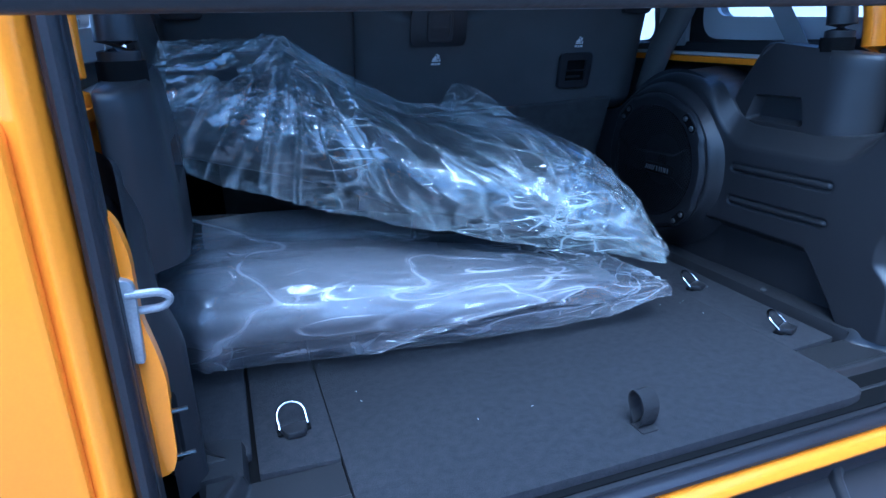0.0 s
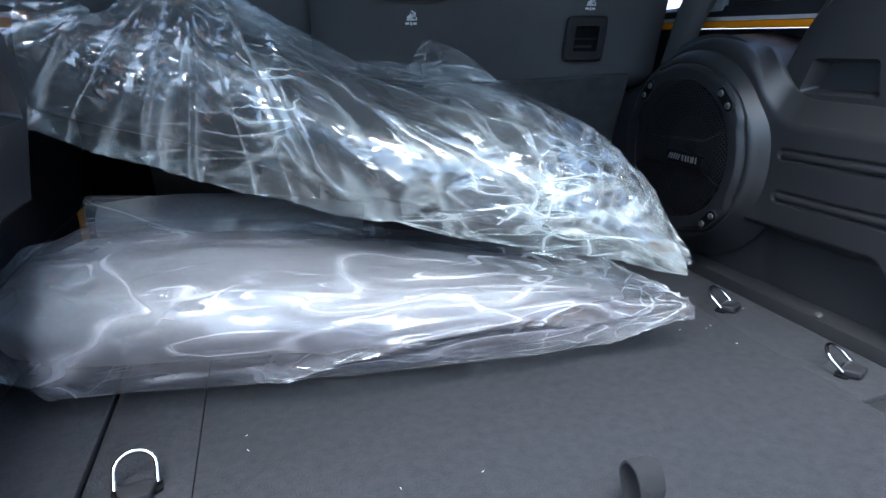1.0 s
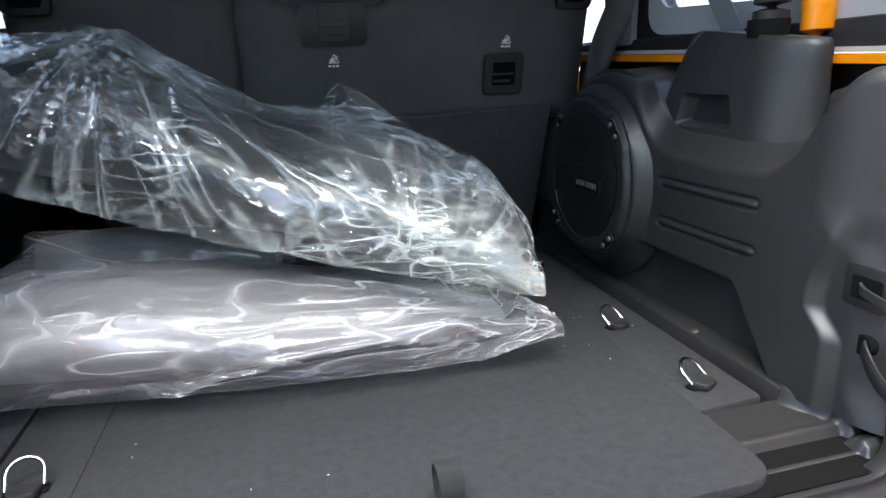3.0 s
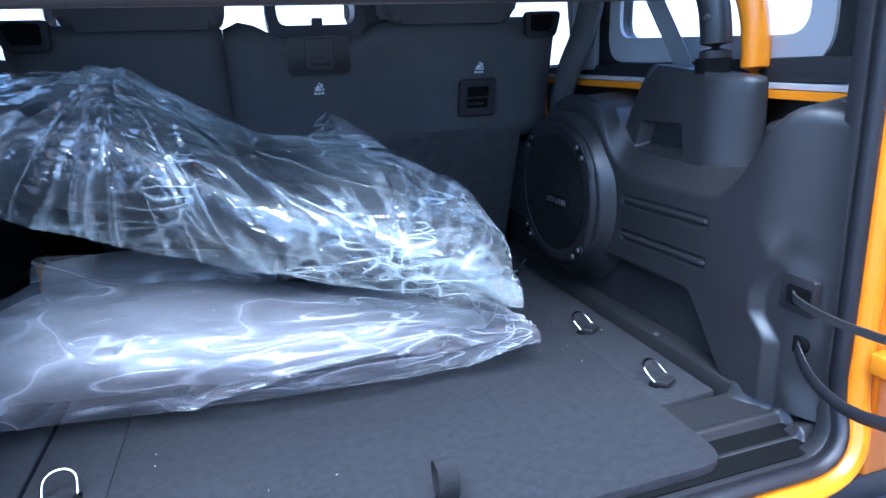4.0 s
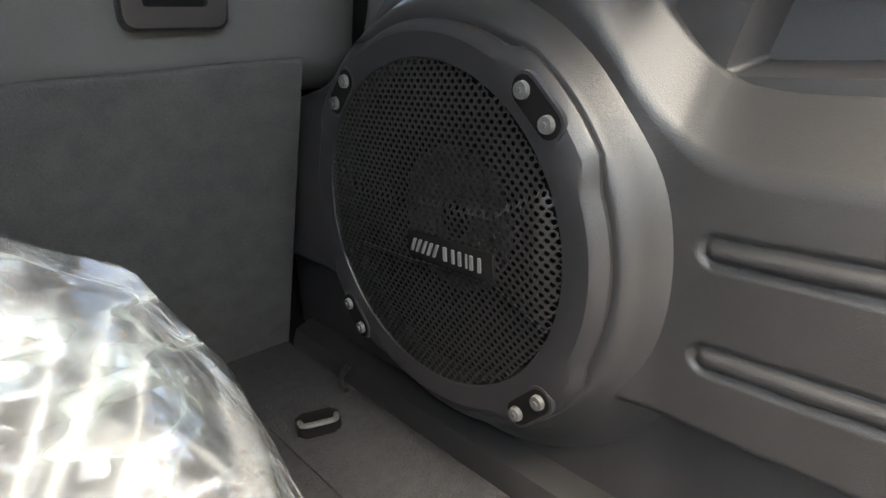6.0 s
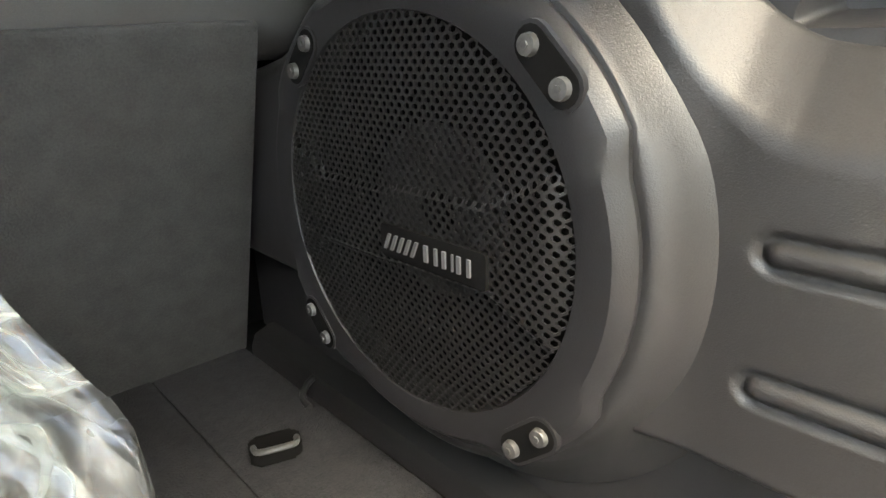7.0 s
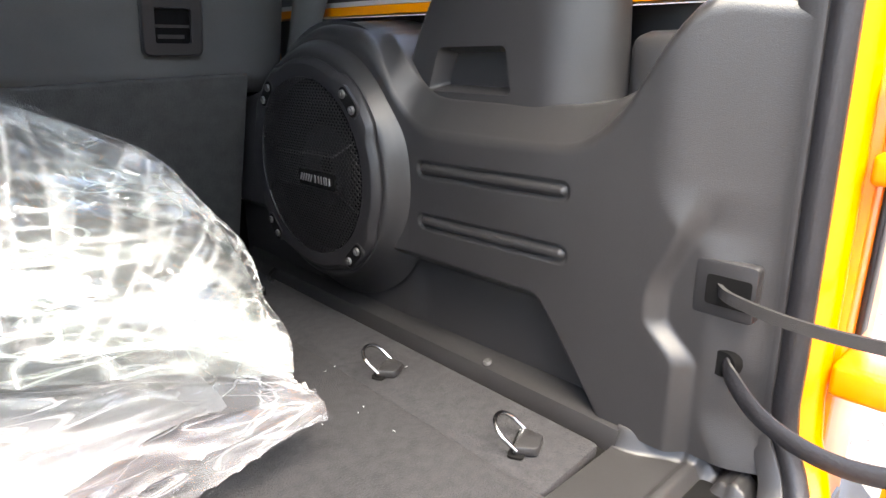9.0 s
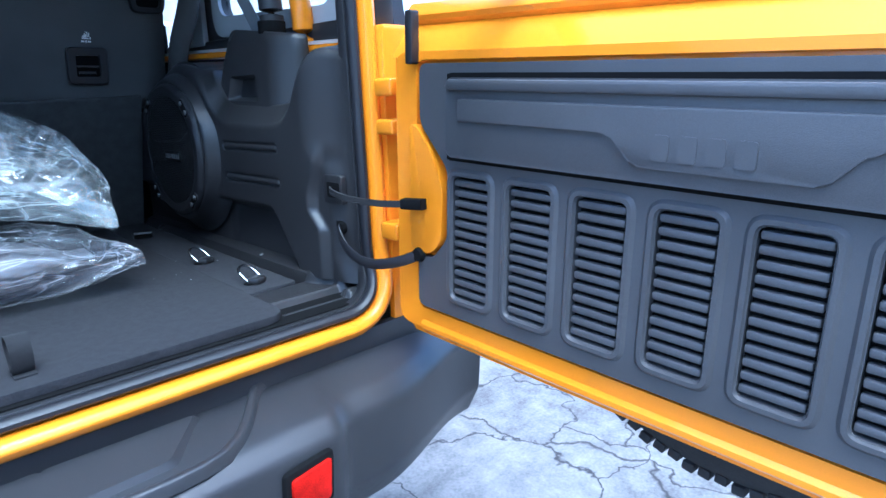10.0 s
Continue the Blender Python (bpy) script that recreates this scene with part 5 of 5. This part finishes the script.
arm = curve_through([(0.574, 0.024, 0.998), (0.556, 0.004, 0.994), (0.552, -0.060, 0.987), (0.562, -0.140, 0.986), (0.572, -0.205, 0.991)], 8)
part("webbing", ribbon(arm, (0, 0.1, 1), 0.0058, 0.0020), STRAP, check)
part("end_fitting", sweep([(0.570, -0.195, 0.991), (0.578, -0.238, 0.993)], rounded([(-0.010, -0.009), (0.010, -0.009), (0.010, 0.009), (-0.010, 0.009)], 0.003, 2)), DARK, check)
wire = thing("wiring_sleeve", "black ribbed wiring sleeve drooping to the gate", "cable", (0.58, -0.02, 0.87))
part("sleeve", sweep(curve_through([(0.588, 0.010, 0.920), (0.566, 0.000, 0.915), (0.556, -0.040, 0.885), (0.556, -0.100, 0.870), (0.566, -0.165, 0.880), (0.585, -0.215, 0.900)], 10), circle(0.0085, 10, 0.45, 1.2)), RUBBER, wire, angle=60)

for name, at, r in (("grommet", (0.5760, 0.010, 0.919), 0.017), ("end_clip", (0.583, -0.214, 0.900), 0.014)):
    bm = bmesh.new()
    bmesh.ops.create_cone(bm, cap_ends=True, segments=18, radius1=r, radius2=r * 0.8, depth=0.010, matrix=pose(*at, 0, -90, 0))
    part(name, bm, DARK, wire)

# ---- left side: striker and orange inner flange ----
flange_outline = [(-0.650, 1.190), (-0.628, 1.215), (-0.614, 1.200), (-0.607, 1.165), (-0.608, 1.100), (-0.599, 1.055), (-0.596, 1.030), (-0.600, 0.935), (-0.610, 0.912), (-0.650, 0.930)]
tagged(link_bm("striker_flange", prism(rounded(flange_outline, 0.010, 4), "y", -0.012, 0.006, 0.005), ORANGE),
       "orange painted flange inside the left post", "flange", kind="structure")
striker = thing("gate_striker", "bright steel latch striker bolted to the orange flange", "striker", (-0.61, -0.01, 1.09))
part("plate", prism(rounded([(-0.626, 1.060), (-0.610, 1.054), (-0.607, 1.140), (-0.624, 1.148)], 0.006, 3), "y", -0.022, -0.010, 0.002), WORN, striker)
part("loop", sweep(curve_through([(-0.616, -0.020, 1.128), (-0.588, -0.018, 1.127), (-0.579, -0.016, 1.119), (-0.588, -0.014, 1.110), (-0.616, -0.012, 1.109)], 6), circle(0.0042, 10)), WORN, striker)
clip = thing("latch_bracket", "small black and steel bracket at the foot of the post", "bracket", (-0.60, 0.0, 0.93))
part("body", box((-0.612, -0.006, 0.925), (-0.594, 0.020, 1.000), 0.005), DARK, clip)
for z in (0.936, 0.990):
    part("pin", sweep([(-0.604, -0.008, z), (-0.582, -0.006, z)], circle(0.003, 8)), CHROME, clip)

# ---- raised rear glass ----
rear_glass = thing("rear_window", "tinted rear glass swung up from the roof with a black rubber lower edge", "window", (0, -0.2, 1.40), kind="structure")
part("lower_edge", sweep([(-0.64, -0.405, 1.372), (0.64, -0.405, 1.372)], rounded([(-0.020, -0.012), (0.016, -0.016), (0.020, 0.012), (-0.016, 0.016)], 0.006, 3)), RUBBER, rear_glass, "rubber lower edge")
g = part("pane", prism([(-0.398, 1.386), (-0.394, 1.382), (-0.006, 1.806), (-0.010, 1.810)], "x", -0.64, 0.64), GLASS, rear_glass)
g.visible_shadow = False

# ---- rear bumper ----
bumper = thing("rear_bumper", "black textured plastic rear bumper with a red reflector", "bumper", (0, -0.12, 0.40))
rings = []
for i in range(121):
    x = 0.86 * (i / 60 - 1)
    back = 0.030 * smoothstep(0.385, 0.425, abs(x)) + 0.095 * smoothstep(0.50, 0.86, abs(x))
    prof = [(-0.045, 0.690), (-0.115 + 0.4 * back, 0.684), (-0.205 + back, 0.668), (-0.235 + back, 0.640), (-0.225 + back, 0.50), (-0.19 + back, 0.43), (-0.05, 0.42)]
    rings.append([(x, y, z) for y, z in rounded(prof, 0.012, 3)])
part("bar", loft(rings), BUMPER, bumper, angle=45)


def deck_z(y):
    return 0.690 - 0.006 * (-0.045 - y) / 0.07 if y > -0.115 else 0.684 - 0.016 * (-0.115 - y) / 0.09


for s in (1, -1):
    edge = [(0.0, -0.060), (0.150, -0.060), (0.325, -0.066), (0.315, -0.085), (0.205, -0.200), (0.0, -0.206)]
    path = curve_through([(s * x, y, deck_z(y) + 0.001) for x, y in edge], 5)
    part("step_rim", sweep(path, rounded([(-0.013, -0.008), (0.013, -0.008), (0.006, 0.012), (-0.006, 0.012)], 0.004, 3)), BUMPER, bumper)
    inner = rounded([(0.0, -0.082), (0.225, -0.086), (0.150, -0.178), (0.0, -0.182)], 0.012, 3)
    bm = bmesh.new()
    a = [bm.verts.new((s * x, y, deck_z(y) - 0.002)) for x, y in inner]
    b = [bm.verts.new((s * (x * 0.93), -0.135 + (y + 0.135) * 0.86, deck_z(y) + 0.010)) for x, y in inner]
    for i in range(len(a)):
        j = (i + 1) % len(a)
        bm.faces.new((a[i], a[j], b[j], b[i]))
    bm.faces.new(b)
    part("step_pad", bm, BUMPER, bumper)
    pts = [(s * 0.274, 0.622), (s * 0.363, 0.632), (s * 0.357, 0.542), (s * 0.272, 0.532)]
    part("reflector_frame", prism(rounded(pts if s > 0 else pts[::-1], 0.010, 3), "y", -0.244, -0.222, 0.004), DARK, bumper)
    pts = [(s * 0.283, 0.611), (s * 0.354, 0.621), (s * 0.349, 0.554), (s * 0.281, 0.543)]
    part("reflector", prism(rounded(pts if s > 0 else pts[::-1], 0.006, 3), "y", -0.250, -0.236, 0.002), RED, bumper, "red reflector")
